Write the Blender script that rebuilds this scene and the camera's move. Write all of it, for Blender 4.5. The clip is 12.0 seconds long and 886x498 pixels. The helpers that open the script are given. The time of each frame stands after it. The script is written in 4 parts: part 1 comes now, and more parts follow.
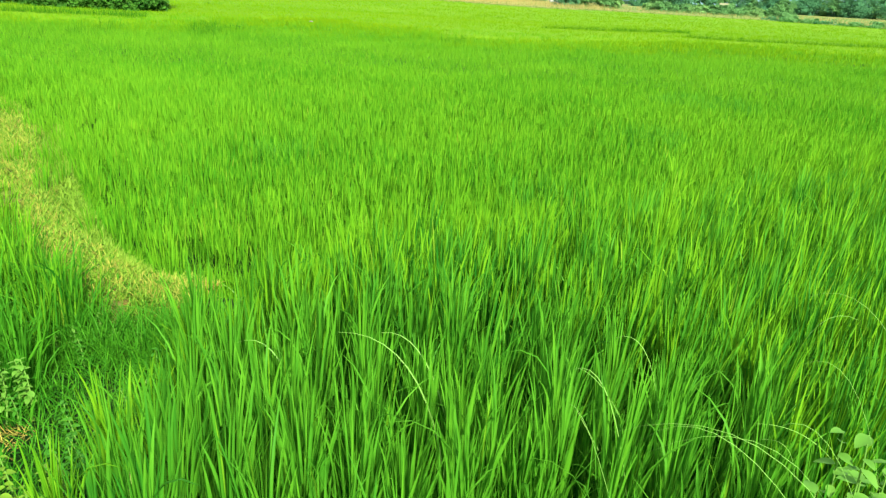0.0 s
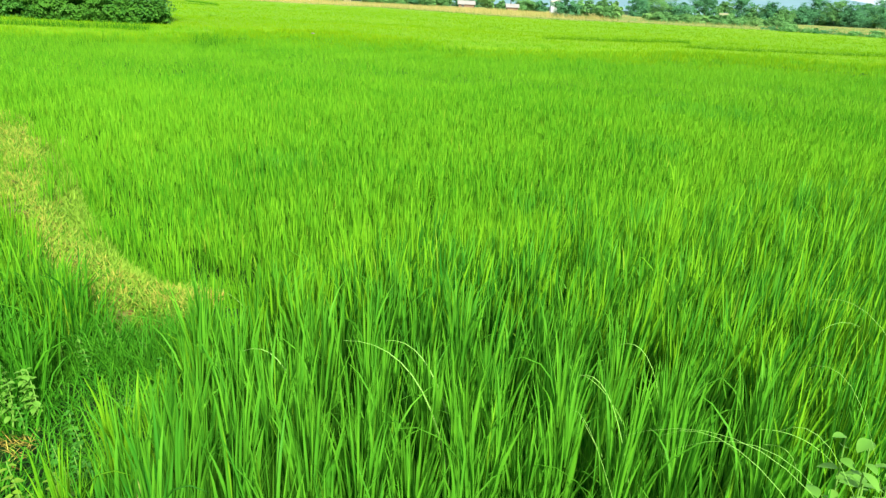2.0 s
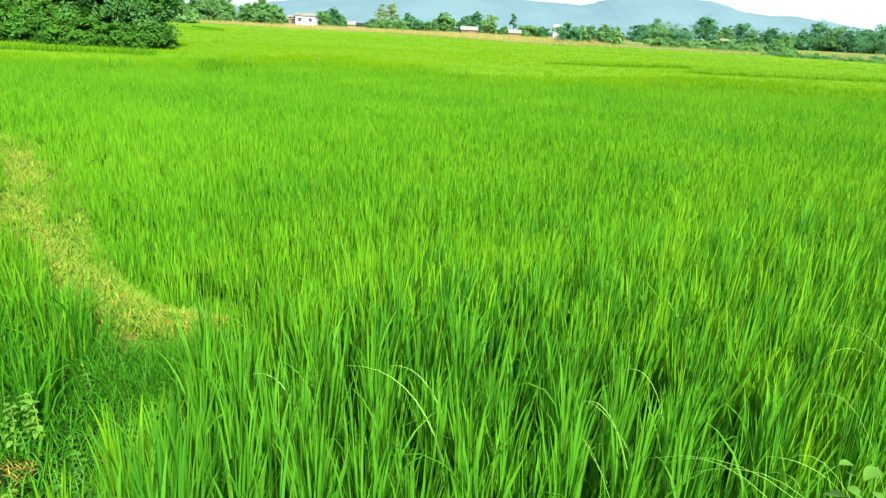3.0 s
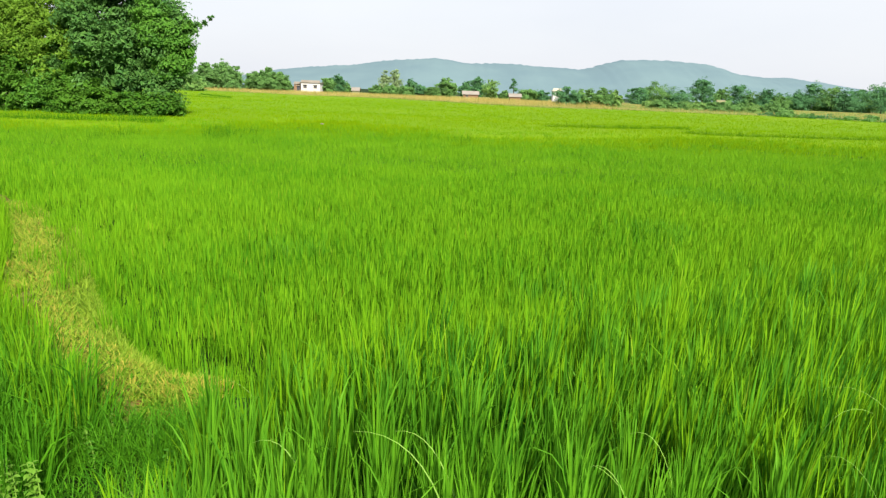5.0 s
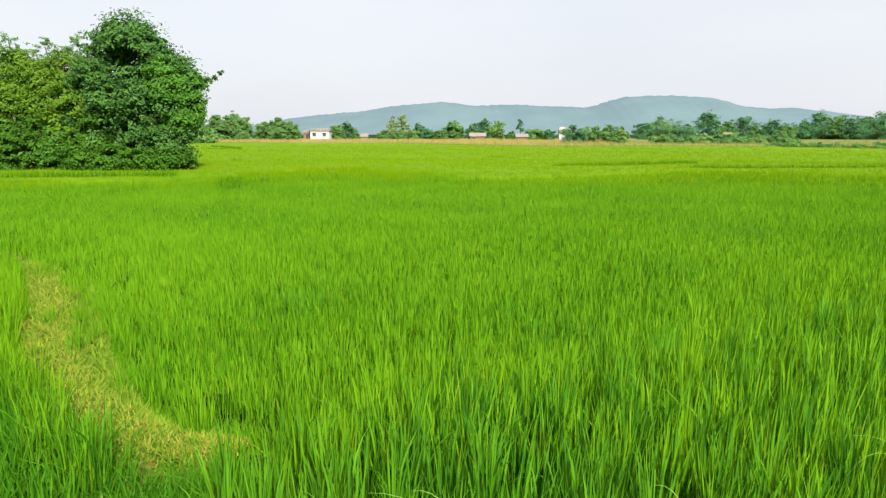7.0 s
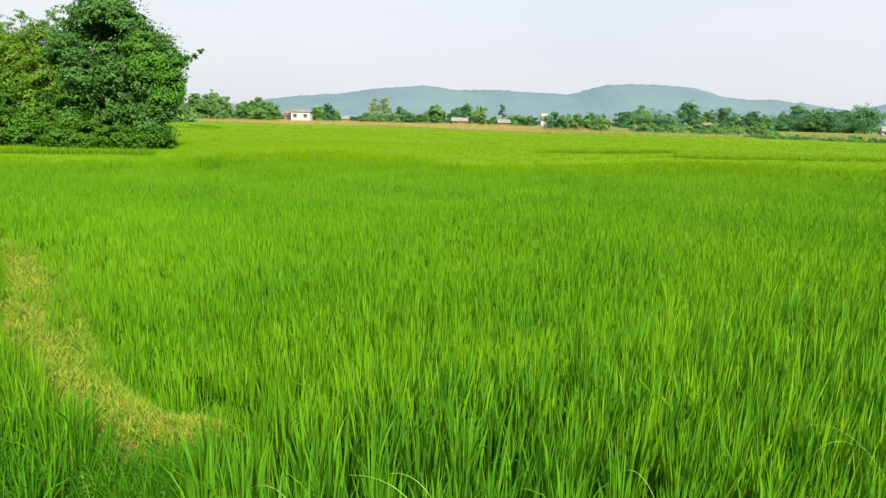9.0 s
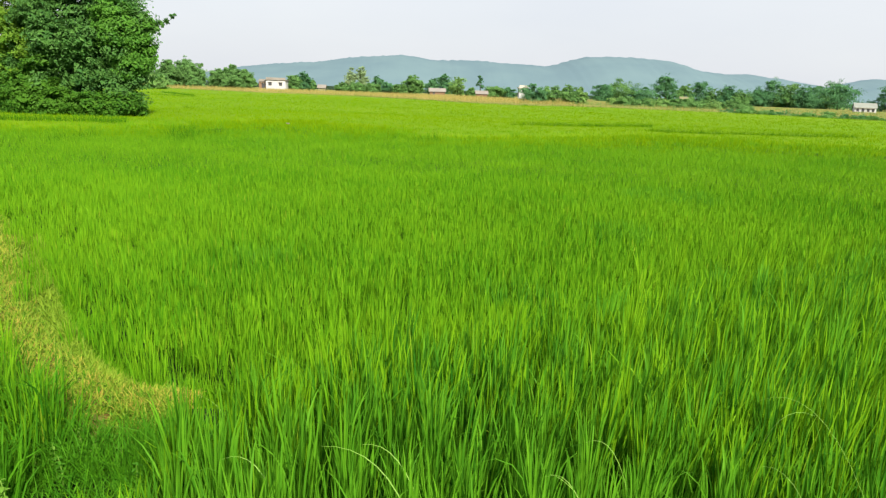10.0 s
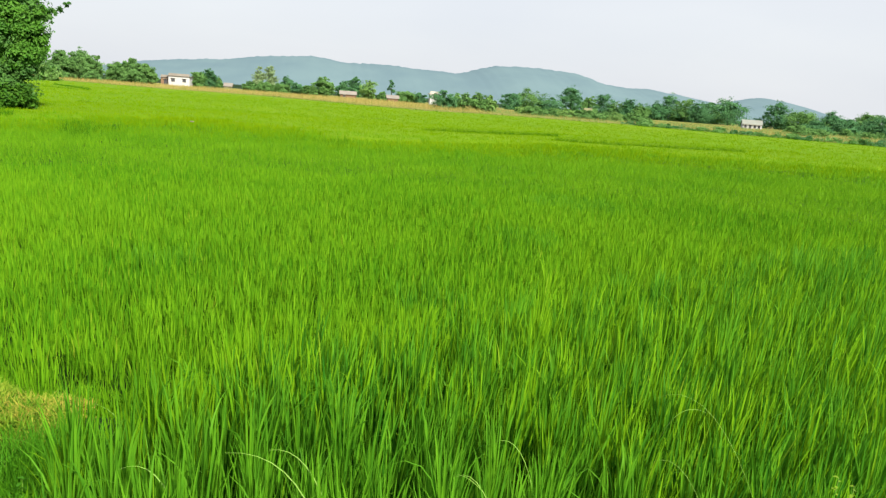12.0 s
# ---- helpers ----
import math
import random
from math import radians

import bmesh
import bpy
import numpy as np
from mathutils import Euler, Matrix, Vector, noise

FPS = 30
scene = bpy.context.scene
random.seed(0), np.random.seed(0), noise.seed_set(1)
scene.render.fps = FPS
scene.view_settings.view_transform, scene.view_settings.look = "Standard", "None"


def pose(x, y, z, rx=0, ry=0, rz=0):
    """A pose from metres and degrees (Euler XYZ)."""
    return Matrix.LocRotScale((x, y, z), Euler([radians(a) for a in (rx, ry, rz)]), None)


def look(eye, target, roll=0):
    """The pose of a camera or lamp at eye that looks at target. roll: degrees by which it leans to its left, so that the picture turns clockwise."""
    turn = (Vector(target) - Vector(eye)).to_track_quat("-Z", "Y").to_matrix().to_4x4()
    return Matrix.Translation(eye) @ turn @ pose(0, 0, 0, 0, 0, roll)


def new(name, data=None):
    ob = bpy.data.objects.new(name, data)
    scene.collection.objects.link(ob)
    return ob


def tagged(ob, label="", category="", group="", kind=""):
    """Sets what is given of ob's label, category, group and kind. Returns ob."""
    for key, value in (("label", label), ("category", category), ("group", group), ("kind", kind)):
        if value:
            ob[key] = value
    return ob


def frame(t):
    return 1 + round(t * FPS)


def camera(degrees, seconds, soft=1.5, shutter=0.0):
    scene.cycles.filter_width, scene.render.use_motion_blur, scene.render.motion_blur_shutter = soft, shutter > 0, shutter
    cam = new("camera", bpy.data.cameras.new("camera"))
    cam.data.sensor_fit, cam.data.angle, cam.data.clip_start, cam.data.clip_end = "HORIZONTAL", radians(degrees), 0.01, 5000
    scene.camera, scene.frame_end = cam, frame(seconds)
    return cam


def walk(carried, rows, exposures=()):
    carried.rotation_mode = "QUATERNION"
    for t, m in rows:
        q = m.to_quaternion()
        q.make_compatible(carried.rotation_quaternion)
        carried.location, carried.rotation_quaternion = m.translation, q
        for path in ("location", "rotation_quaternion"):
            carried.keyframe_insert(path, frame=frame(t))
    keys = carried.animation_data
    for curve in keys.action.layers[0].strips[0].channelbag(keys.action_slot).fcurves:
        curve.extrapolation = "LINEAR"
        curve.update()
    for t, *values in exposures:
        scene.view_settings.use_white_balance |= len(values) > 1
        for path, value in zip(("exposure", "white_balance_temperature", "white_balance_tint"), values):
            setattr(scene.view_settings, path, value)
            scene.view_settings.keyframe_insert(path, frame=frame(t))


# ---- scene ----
cam = camera(63.6, 12.0, soft=1.3)
PATH = [
    (0, (0.034, -0.273, 2.164), (0.103, 1.606, 1.482), 3.2),
    (0.5, (0.041, -0.278, 2.17), (0.109, 1.617, 1.534), 3.3),
    (1, (0.035, -0.29, 2.174), (0.109, 1.609, 1.551), 3.4),
    (1.5, (0.031, -0.293, 2.167), (0.103, 1.599, 1.522), 3.1),
    (2, (0.026, -0.298, 2.166), (0.089, 1.59, 1.511), 2.9),
    (2.5, (0.024, -0.3, 2.169), (0.077, 1.593, 1.525), 2.8),
    (3, (0.02, -0.306, 2.176), (0.073, 1.603, 1.582), 2.9),
    (3.2, (0.020, -0.309, 2.178), (0.071, 1.604, 1.598), 2.87),
    (4.8, (0.016, -0.337, 2.198), (0.061, 1.611, 1.747), 2.5),
    (5, (0.016, -0.34, 2.2), (0.052, 1.613, 1.769), 2.2),
    (5.5, (0.018, -0.343, 2.212), (0.052, 1.614, 1.798), 1.8),
    (6, (0.021, -0.351, 2.232), (0.031, 1.61, 1.839), 1.3),
    (6.5, (0.024, -0.364, 2.25), (0.009, 1.606, 1.904), 0.3),
    (7, (0.028, -0.345, 2.258), (0.028, 1.629, 1.94), -0.0),
    (7.2, (0.027, -0.352, 2.261), (0.037, 1.624, 1.950), 0.1),
    (8.8, (0.020, -0.404, 2.290), (0.078, 1.565, 1.944), 0.96),
    (9, (0.019, -0.411, 2.293), (0.076, 1.555, 1.933), 1.3),
    (9.5, (0.025, -0.414, 2.3), (0.072, 1.544, 1.895), 1.5),
    (10, (0.033, -0.418, 2.304), (0.157, 1.53, 1.868), 2.1),
    (10.5, (0.044, -0.417, 2.311), (0.305, 1.522, 1.896), 3.3),
    (11, (0.037, -0.421, 2.305), (0.374, 1.509, 1.904), 3.8),
    (11.5, (0.035, -0.42, 2.297), (0.388, 1.508, 1.898), 3.9),
    (12, (0.026, -0.428, 2.299), (0.4, 1.493, 1.889), 4.2),
]
walk(cam, [(t, look(e, g, r)) for t, e, g, r in PATH],
     [(0.0, 1.5, 5800, -4), (2.8, 1.53, 5800, -4), (3.2, 1.42, 5900, -2), (4.8, 1.14, 6450, 6), (5.0, 1.12, 6450, 7), (5.4, 0.97, 6400, 6), (6.0, 1.0, 6400, 6), (7.0, 1.04, 6450, 7), (9.0, 1.0, 6450, 6), (12.0, 1.0, 6450, 6)])

# ---- sky, sun ----
SUN_TO = Vector((-0.31, 0.75, -0.57)).normalized()
world = bpy.data.worlds.new("hazy_sky")
scene.world = world
world.use_nodes = True
wt = world.node_tree
sky = wt.nodes.new("ShaderNodeTexSky")
sky.sky_type = "NISHITA"
sky.sun_disc = False
sky.sun_elevation = math.asin(-SUN_TO.z)
sky.sun_rotation = math.atan2(-SUN_TO.x, -SUN_TO.y)
sky.air_density, sky.dust_density, sky.ozone_density = 1.0, 4.0, 1.0
haze = wt.nodes.new("ShaderNodeMix")
haze.data_type = "RGBA"
haze.inputs["Factor"].default_value = 0.85
veil = wt.nodes.new("ShaderNodeTexNoise")
veil.inputs["Scale"].default_value = 2.2
veil.inputs["Detail"].default_value = 4.0
spot = wt.nodes.new("ShaderNodeTexCoord")
flat = wt.nodes.new("ShaderNodeMapping")
flat.inputs["Scale"].default_value = (1.0, 1.0, 3.5)
flat.inputs["Location"].default_value = (0.4, 0.0, 0.2)
cloud = wt.nodes.new("ShaderNodeMix")
cloud.data_type = "RGBA"
cloud.inputs["A"].default_value = (5.3, 5.4, 6.0, 1)
cloud.inputs["B"].default_value = (6.6, 6.55, 6.75, 1)
wt.links.new(spot.outputs["Generated"], flat.inputs[0])
wt.links.new(flat.outputs[0], veil.inputs["Vector"])
wt.links.new(veil.outputs[0], cloud.inputs["Factor"])
wt.links.new(cloud.outputs["Result"], haze.inputs["B"])
wt.links.new(sky.outputs[0], haze.inputs["A"])
wt.links.new(haze.outputs["Result"], wt.nodes["Background"].inputs[0])
wt.nodes["Background"].inputs[1].default_value = 0.0775
sun = new("sun", bpy.data.lights.new("sun", "SUN"))
sun.data.energy = 4.8
sun.data.angle = radians(4)
sun.data.color = (1.0, 0.91, 0.74)
sun.matrix_world = look((0, 0, 30), Vector((0, 0, 30)) + SUN_TO)


# ---- materials ----
def material(name):
    m = bpy.data.materials.new(name)
    m.use_nodes = True
    return m, m.node_tree, m.node_tree.nodes["Principled BSDF"]


def node(nt, kind, **values):
    n = nt.nodes.new(kind)
    for k, v in values.items():
        n.inputs[k].default_value = v
    return n


def mixed(nt, fac, a, b, blend="MIX"):
    """A colour mix; each of fac, a, b is a socket or a value."""
    n = nt.nodes.new("ShaderNodeMix")
    n.data_type, n.blend_type = "RGBA", blend
    for key, v in (("Factor", fac), ("A", a), ("B", b)):
        if isinstance(v, bpy.types.NodeSocket):
            nt.links.new(v, n.inputs[key])
        else:
            n.inputs[key].default_value = v if key == "Factor" else (*v, 1)
    return n.outputs["Result"]


def ramp(nt, value, lo, hi):
    n = nt.nodes.new("ShaderNodeMapRange")
    nt.links.new(value, n.inputs["Value"])
    n.inputs["From Min"].default_value, n.inputs["From Max"].default_value = lo, hi
    return n.outputs["Result"]


def patches(nt, scale, detail=3.0, long=1.0):
    """Noise over world places, at `scale` per metre; long: how much longer the patches are along x than along y."""
    g = nt.nodes.new("ShaderNodeNewGeometry")
    n = node(nt, "ShaderNodeTexNoise", Scale=scale, Detail=detail)
    squeeze = nt.nodes.new("ShaderNodeMapping")
    squeeze.inputs["Scale"].default_value = (1.0 / long, 1.0, 1.0)
    nt.links.new(g.outputs["Position"], squeeze.inputs[0])
    nt.links.new(squeeze.outputs[0], n.inputs["Vector"])
    return n.outputs["Fac"]


def island(nt):
    return nt.nodes.new("ShaderNodeNewGeometry").outputs["Random Per Island"]


def leaf_material(name, green, pale, dry=None, share=0.0, through_light=0.4, rough=0.5, patch=0.35, gloss=0.35, long=1.0):
    """Leaves: each blade its own tone between green and pale, patches at field scale, a share of dry blades."""
    m, nt, p = material(name)
    tone = mixed(nt, island(nt), green, pale)
    tone = mixed(nt, ramp(nt, patches(nt, patch, 3.0, long), 0.38, 0.66), tone, mixed(nt, 0.6, tone, pale))
    tone = mixed(nt, ramp(nt, patches(nt, patch * (9 if long == 1.0 else 4), 3.0, long), 0.35, 0.7), tone, mixed(nt, 0.35 if long == 1.0 else 0.7, tone, green))
    if dry:
        r = nt.nodes.new("ShaderNodeMath")
        r.operation = "FRACT"
        k = nt.nodes.new("ShaderNodeMath")
        k.operation = "MULTIPLY"
        k.inputs[1].default_value = 37.7
        nt.links.new(island(nt), k.inputs[0])
        nt.links.new(k.outputs[0], r.inputs[0])
        tone = mixed(nt, ramp(nt, r.outputs[0], 1 - share, 1 - share * 0.8), tone, dry)
    nt.links.new(tone, p.inputs["Base Color"])
    p.inputs["Roughness"].default_value = rough
    p.inputs["Specular IOR Level"].default_value = gloss
    tr = nt.nodes.new("ShaderNodeBsdfTranslucent")
    nt.links.new(tone, tr.inputs["Color"])
    mx = nt.nodes.new("ShaderNodeMixShader")
    mx.inputs[0].default_value = through_light
    nt.links.new(p.outputs[0], mx.inputs[1])
    nt.links.new(tr.outputs[0], mx.inputs[2])
    nt.links.new(mx.outputs[0], nt.nodes["Material Output"].inputs["Surface"])
    return m


def rough_material(name, a, b, scale, fine, rough=0.9, bump=0.3, c=None):
    """Matt surface: a and b mixed in patches and grain, with relief."""
    m, nt, p = material(name)
    tone = mixed(nt, ramp(nt, patches(nt, scale), 0.35, 0.65), a, b)
    grain = patches(nt, fine, 4.0)
    tone = mixed(nt, ramp(nt, grain, 0.4, 0.7), tone, c or tuple(0.5 * (x + y) for x, y in zip(a, b)))
    nt.links.new(tone, p.inputs["Base Color"])
    p.inputs["Roughness"].default_value = rough
    p.inputs["Specular IOR Level"].default_value = 0.06
    bp = node(nt, "ShaderNodeBump", Strength=bump, Distance=0.02)
    nt.links.new(grain, bp.inputs["Height"])
    nt.links.new(bp.outputs[0], p.inputs["Normal"])
    return m


RICE_FRONT = leaf_material("rice_leaf_deep", (0.025, 0.145, 0.009), (0.130, 0.335, 0.014), (0.17, 0.35, 0.012), 0.012, 0.42, 0.55, 0.8, 0.10)
RICE_EDGE = leaf_material("rice_leaf_edge", (0.085, 0.242, 0.006), (0.165, 0.33, 0.008), (0.21, 0.34, 0.02), 0.012, 0.32, 0.6, 1.5, 0.05)
FAR_STRAW = leaf_material("far_dry_grass", (0.26, 0.22, 0.07), (0.38, 0.31, 0.11), (0.20, 0.24, 0.05), 0.2, 0.25, 0.9, 0.05, 0.05)
ROAD = rough_material("road_earth", (0.16, 0.125, 0.085), (0.11, 0.12, 0.05), 0.7, 12.0, 0.95, 0.5)
RICE_BACK = leaf_material("rice_leaf_fresh", (0.050, 0.198, 0.006), (0.170, 0.352, 0.010), (0.22, 0.33, 0.02), 0.01, 0.36, 0.6, 0.3, 0.05)
RICE_FAR = leaf_material("rice_leaf_yellowing", (0.106, 0.242, 0.003), (0.202, 0.305, 0.004), None, 0, 0.38, 0.9, 0.10, 0.0, 3.0)
WEED_DARK = leaf_material("weed_grass_dark", (0.03, 0.115, 0.006), (0.06, 0.17, 0.008), None, 0, 0.35, 0.9, 0.3, 0.0)
DRY_GRASS = leaf_material("dry_grass", (0.24, 0.26, 0.03), (0.40, 0.37, 0.06), (0.40, 0.26, 0.06), 0.10, 0.25, 0.7, 0.6, 0.1)
STUBBLE = leaf_material("reddish_stubble", (0.28, 0.18, 0.03), (0.46, 0.36, 0.075), (0.30, 0.33, 0.04), 0.25, 0.2, 0.8, 2.0, 0.05)
GRASS = leaf_material("bank_grass", (0.024, 0.125, 0.006), (0.088, 0.26, 0.010), None, 0, 0.35, 0.6, 1.2, 0.06)
WEED_PALE = leaf_material("weed_leaf_pale", (0.13, 0.26, 0.015), (0.25, 0.36, 0.03), None, 0, 0.35, 0.6, 2.0, 0.15)
HERB = leaf_material("herb_leaf", (0.045, 0.17, 0.012), (0.09, 0.25, 0.018), None, 0, 0.35, 0.5, 3.0, 0.2)
HERB_PALE = leaf_material("herb_leaf_pale", (0.10, 0.25, 0.025), (0.20, 0.36, 0.045), None, 0, 0.4, 0.5, 3.0, 0.2)
STALK = leaf_material("pale_grass_stalk", (0.15, 0.32, 0.035), (0.25, 0.41, 0.075), None, 0, 0.3, 0.5, 3.0)
TREE_DARK = leaf_material("tree_leaf_dark", (0.034, 0.115, 0.026), (0.100, 0.225, 0.045), None, 0, 0.32, 0.6, 0.6, 0.2)
TREE_MID = leaf_material("tree_leaf_mid", (0.055, 0.18, 0.025), (0.125, 0.29, 0.035), None, 0, 0.38, 0.55, 0.5, 0.2)
TREE_LIGHT = leaf_material("tree_leaf_light", (0.075, 0.19, 0.015), (0.165, 0.285, 0.026), None, 0, 0.4, 0.6, 0.4, 0.2)
VINE = leaf_material("vine_leaf", (0.032, 0.115, 0.011), (0.085, 0.20, 0.017), None, 0, 0.35, 0.6, 0.5, 0.15)
# Dark and mid far leaves: distance haze painted in as lighter, bluer green.
FAR_DARK = leaf_material("hazed_leaf_dark", (0.062, 0.185, 0.085), (0.125, 0.275, 0.115), None, 0, 0.4, 0.8, 0.1, 0.1)
FAR_MID = leaf_material("hazed_leaf_mid", (0.10, 0.225, 0.07), (0.175, 0.33, 0.10), None, 0, 0.4, 0.8, 0.1, 0.1)
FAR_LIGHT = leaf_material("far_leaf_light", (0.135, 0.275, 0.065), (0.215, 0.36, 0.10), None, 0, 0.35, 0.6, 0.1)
# Pale leaves, greyed further by painted haze.
FAR_PALE = leaf_material("hazed_leaf_pale", (0.21, 0.31, 0.15), (0.30, 0.40, 0.21), None, 0, 0.35, 0.8, 0.1, 0.05)
BUD = rough_material("pale_bud", (0.34, 0.40, 0.10), (0.24, 0.34, 0.06), 40.0, 200.0, 0.6, 0.1)
BARK = rough_material("bark", (0.038, 0.042, 0.026), (0.07, 0.07, 0.042), 2.0, 20.0)
# Near-black green: shade between the plants is put into the soil colour.
SOIL = rough_material("shaded_paddy_soil", (0.006, 0.026, 0.004), (0.016, 0.034, 0.007), 0.8, 14.0, 0.8, 0.5)
EARTH = rough_material("bund_earth", (0.105, 0.060, 0.018), (0.12, 0.14, 0.03), 2.5, 22.0, 0.95, 0.6, (0.085, 0.095, 0.022))
# Below the leaf tone: shade inside the crop is averaged into this colour.
CANOPY = rough_material("rice_canopy", (0.095, 0.20, 0.004), (0.135, 0.225, 0.005), 0.03, 1.2, 0.9, 0.9)
STRAW = rough_material("dry_field", (0.22, 0.19, 0.065), (0.14, 0.18, 0.04), 0.03, 1.5, 0.95, 0.5)
LIMEWASH = rough_material("limewashed_wall", (0.44, 0.44, 0.47), (0.38, 0.38, 0.41), 0.3, 4.0, 0.9, 0.1)
YELLOW_WALL = rough_material("yellow_wall", (0.22, 0.22, 0.13), (0.18, 0.18, 0.11), 0.3, 4.0, 0.85, 0.1)
# Clay brown, darkened in colour for the shade under the roof overhang.
BRICK_WALL = rough_material("shaded_clay_wall", (0.16, 0.09, 0.06), (0.20, 0.13, 0.09), 0.6, 5.0, 0.9, 0.2)
ROOF_TIN = rough_material("weathered_roof_sheet", (0.25, 0.23, 0.215), (0.19, 0.17, 0.155), 0.4, 5.0, 0.6, 0.1)
ROOF_PALE = rough_material("pale_roof_sheet", (0.24, 0.26, 0.24), (0.20, 0.21, 0.195), 0.4, 5.0, 0.7, 0.1)
ROOF_CONC = rough_material("concrete_slab", (0.44, 0.41, 0.37), (0.36, 0.34, 0.31), 0.4, 5.0, 0.9, 0.1)
DARK_HOLE = rough_material("dark_window", (0.05, 0.05, 0.06), (0.08, 0.08, 0.09), 1.0, 8.0, 0.4, 0.0)
PLASTIC = rough_material("dull_plastic", (0.24, 0.22, 0.16), (0.09, 0.08, 0.06), 9.0, 30.0, 0.5, 0.2)


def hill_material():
    """Forest on far hills; bright air before it painted as bluish colour and emission."""
    m, nt, p = material("hazed_far_forest")
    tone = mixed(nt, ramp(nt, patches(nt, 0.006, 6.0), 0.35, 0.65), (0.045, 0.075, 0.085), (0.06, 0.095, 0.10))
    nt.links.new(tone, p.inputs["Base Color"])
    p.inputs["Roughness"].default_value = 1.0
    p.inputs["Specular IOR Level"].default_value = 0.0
    # Hazy air over the hills, added as a blue glow.
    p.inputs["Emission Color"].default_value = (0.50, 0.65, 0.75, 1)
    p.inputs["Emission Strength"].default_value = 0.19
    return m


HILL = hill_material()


# ---- helpers ----
RNG = np.random.default_rng(7)


def mesh_from(name, verts, quads, tris, mat, smooth=True):
    """A mesh from arrays of vertices, quads and triangles."""
    me = bpy.data.meshes.new(name)
    quads = np.asarray(quads, dtype=np.int32).reshape(-1, 4)
    tris = np.asarray(tris, dtype=np.int32).reshape(-1, 3)
    me.vertices.add(len(verts))
    me.vertices.foreach_set("co", np.asarray(verts, dtype=np.float32).ravel())
    loops = np.concatenate((quads.ravel(), tris.ravel()))
    me.loops.add(len(loops))
    me.loops.foreach_set("vertex_index", loops)
    starts = np.concatenate((np.arange(len(quads)) * 4, len(quads) * 4 + np.arange(len(tris)) * 3)).astype(np.int32)
    me.polygons.add(len(starts))
    me.polygons.foreach_set("loop_start", starts)
    me.polygons.foreach_set("use_smooth", np.full(len(starts), smooth))
    me.update(calc_edges=True)
    me.materials.append(mat)
    return me


def blades(at, height, lean, az, width, droop, segs, face=None, fold=0.0):
    """Grass blades as tapering strips: arrays of foot points, heights, leans and droops (radians).
    fold: depth of the keel along the midrib, as a share of the width. Returns verts, quads, tris."""
    n = len(at)
    side_az = (az + math.pi / 2 + RNG.normal(0, 0.5, n)) if face is None else face
    side = np.stack((np.cos(side_az), np.sin(side_az), np.zeros(n)), 1)
    out = np.stack((np.cos(az), np.sin(az)), 1)
    pos = at.astype(float).copy()
    rows = []
    for k in range(segs + 1):
        s = k / segs
        w = width * (0.62 + 0.9 * s - 1.52 * s ** 2.2)
        if k < segs and fold:
            keel = np.cross(side, (0.0, 0.0, 1.0)) * (w * fold)[:, None]
            rows += [pos - side * w[:, None] / 2, pos + keel, pos + side * w[:, None] / 2]
        elif k < segs:
            rows += [pos - side * w[:, None] / 2, pos + side * w[:, None] / 2]
        else:
            rows += [pos.copy()]
        sm = s + 0.5 / segs
        th = lean + droop * sm ** 1.7
        step = height / segs
        pos[:, :2] += out * (np.sin(th) * step)[:, None]
        pos[:, 2] += np.cos(th) * step
    verts = np.stack(rows, 1)
    per = verts.shape[1]
    base = (np.arange(n) * per)[:, None]
    if fold:
        q = [base + np.array([3 * k + j, 3 * k + j + 1, 3 * k + j + 4, 3 * k + j + 3]) for k in range(segs - 1) for j in (0, 1)]
        tris = np.concatenate([base + np.array([3 * segs - 3 + j, 3 * segs - 2 + j, 3 * segs]) for j in (0, 1)])
        return verts.reshape(-1, 3), np.concatenate(q), tris
    q = [base + np.array([2 * k, 2 * k + 1, 2 * k + 3, 2 * k + 2]) for k in range(segs - 1)]
    quads = np.concatenate(q) if q else np.zeros((0, 4), int)
    tris = base + np.array([2 * segs - 2, 2 * segs - 1, 2 * segs])
    return verts.reshape(-1, 3), quads, tris


def joined(chunks):
    v, q, t, off = [], [], [], 0
    for a, b, c in chunks:
        v.append(a), q.append(b + off), t.append(c + off)
        off += len(a)
    return np.concatenate(v), np.concatenate(q), np.concatenate(t)


def inside(pts, poly):
    """Which of the points lie in the polygon."""
    x, y, r = pts[:, 0], pts[:, 1], np.zeros(len(pts), bool)
    for (x0, y0), (x1, y1) in zip(poly, poly[1:] + poly[:1]):
        hit = (y0 > y) != (y1 > y)
        r ^= hit & (x < (x1 - x0) * (y - y0) / (y1 - y0 + 1e-12) + x0)
    return r


def waves(x, y):
    """Slow swell of a crop's height over the field, about -1 to 1."""
    return 0.5 * np.sin(0.9 * x + 0.35 * y + 1.3) * np.cos(0.55 * y - 0.2 * x) + 0.3 * np.sin(2.3 * x - 1.7 * y) + 0.3 * np.sin(0.23 * x + 0.31 * y)


def part(name, bm, mat, parent, label=""):
    me = bpy.data.meshes.new(name)
    bm.to_mesh(me)
    bm.free()
    me.materials.append(mat)
    ob = new(name, me)
    ob.parent = parent
    return tagged(ob, label)


def block(lo, hi, bevel=0.0):
    bm = bmesh.new()
    bmesh.ops.create_cube(bm, size=1)
    for v in bm.verts:
        v.co = Vector([lo[i] + (v.co[i] + 0.5) * (hi[i] - lo[i]) for i in range(3)])
    if bevel:
        bmesh.ops.bevel(bm, geom=bm.edges[:], offset=bevel, segments=1, affect="EDGES")
    return bm


def thing(name, x, y, z, label, category, group="", turn=0.0):
    ob = new(name)
    ob.matrix_world = pose(x, y, z, 0, 0, turn)
    return tagged(ob, label, category, group)


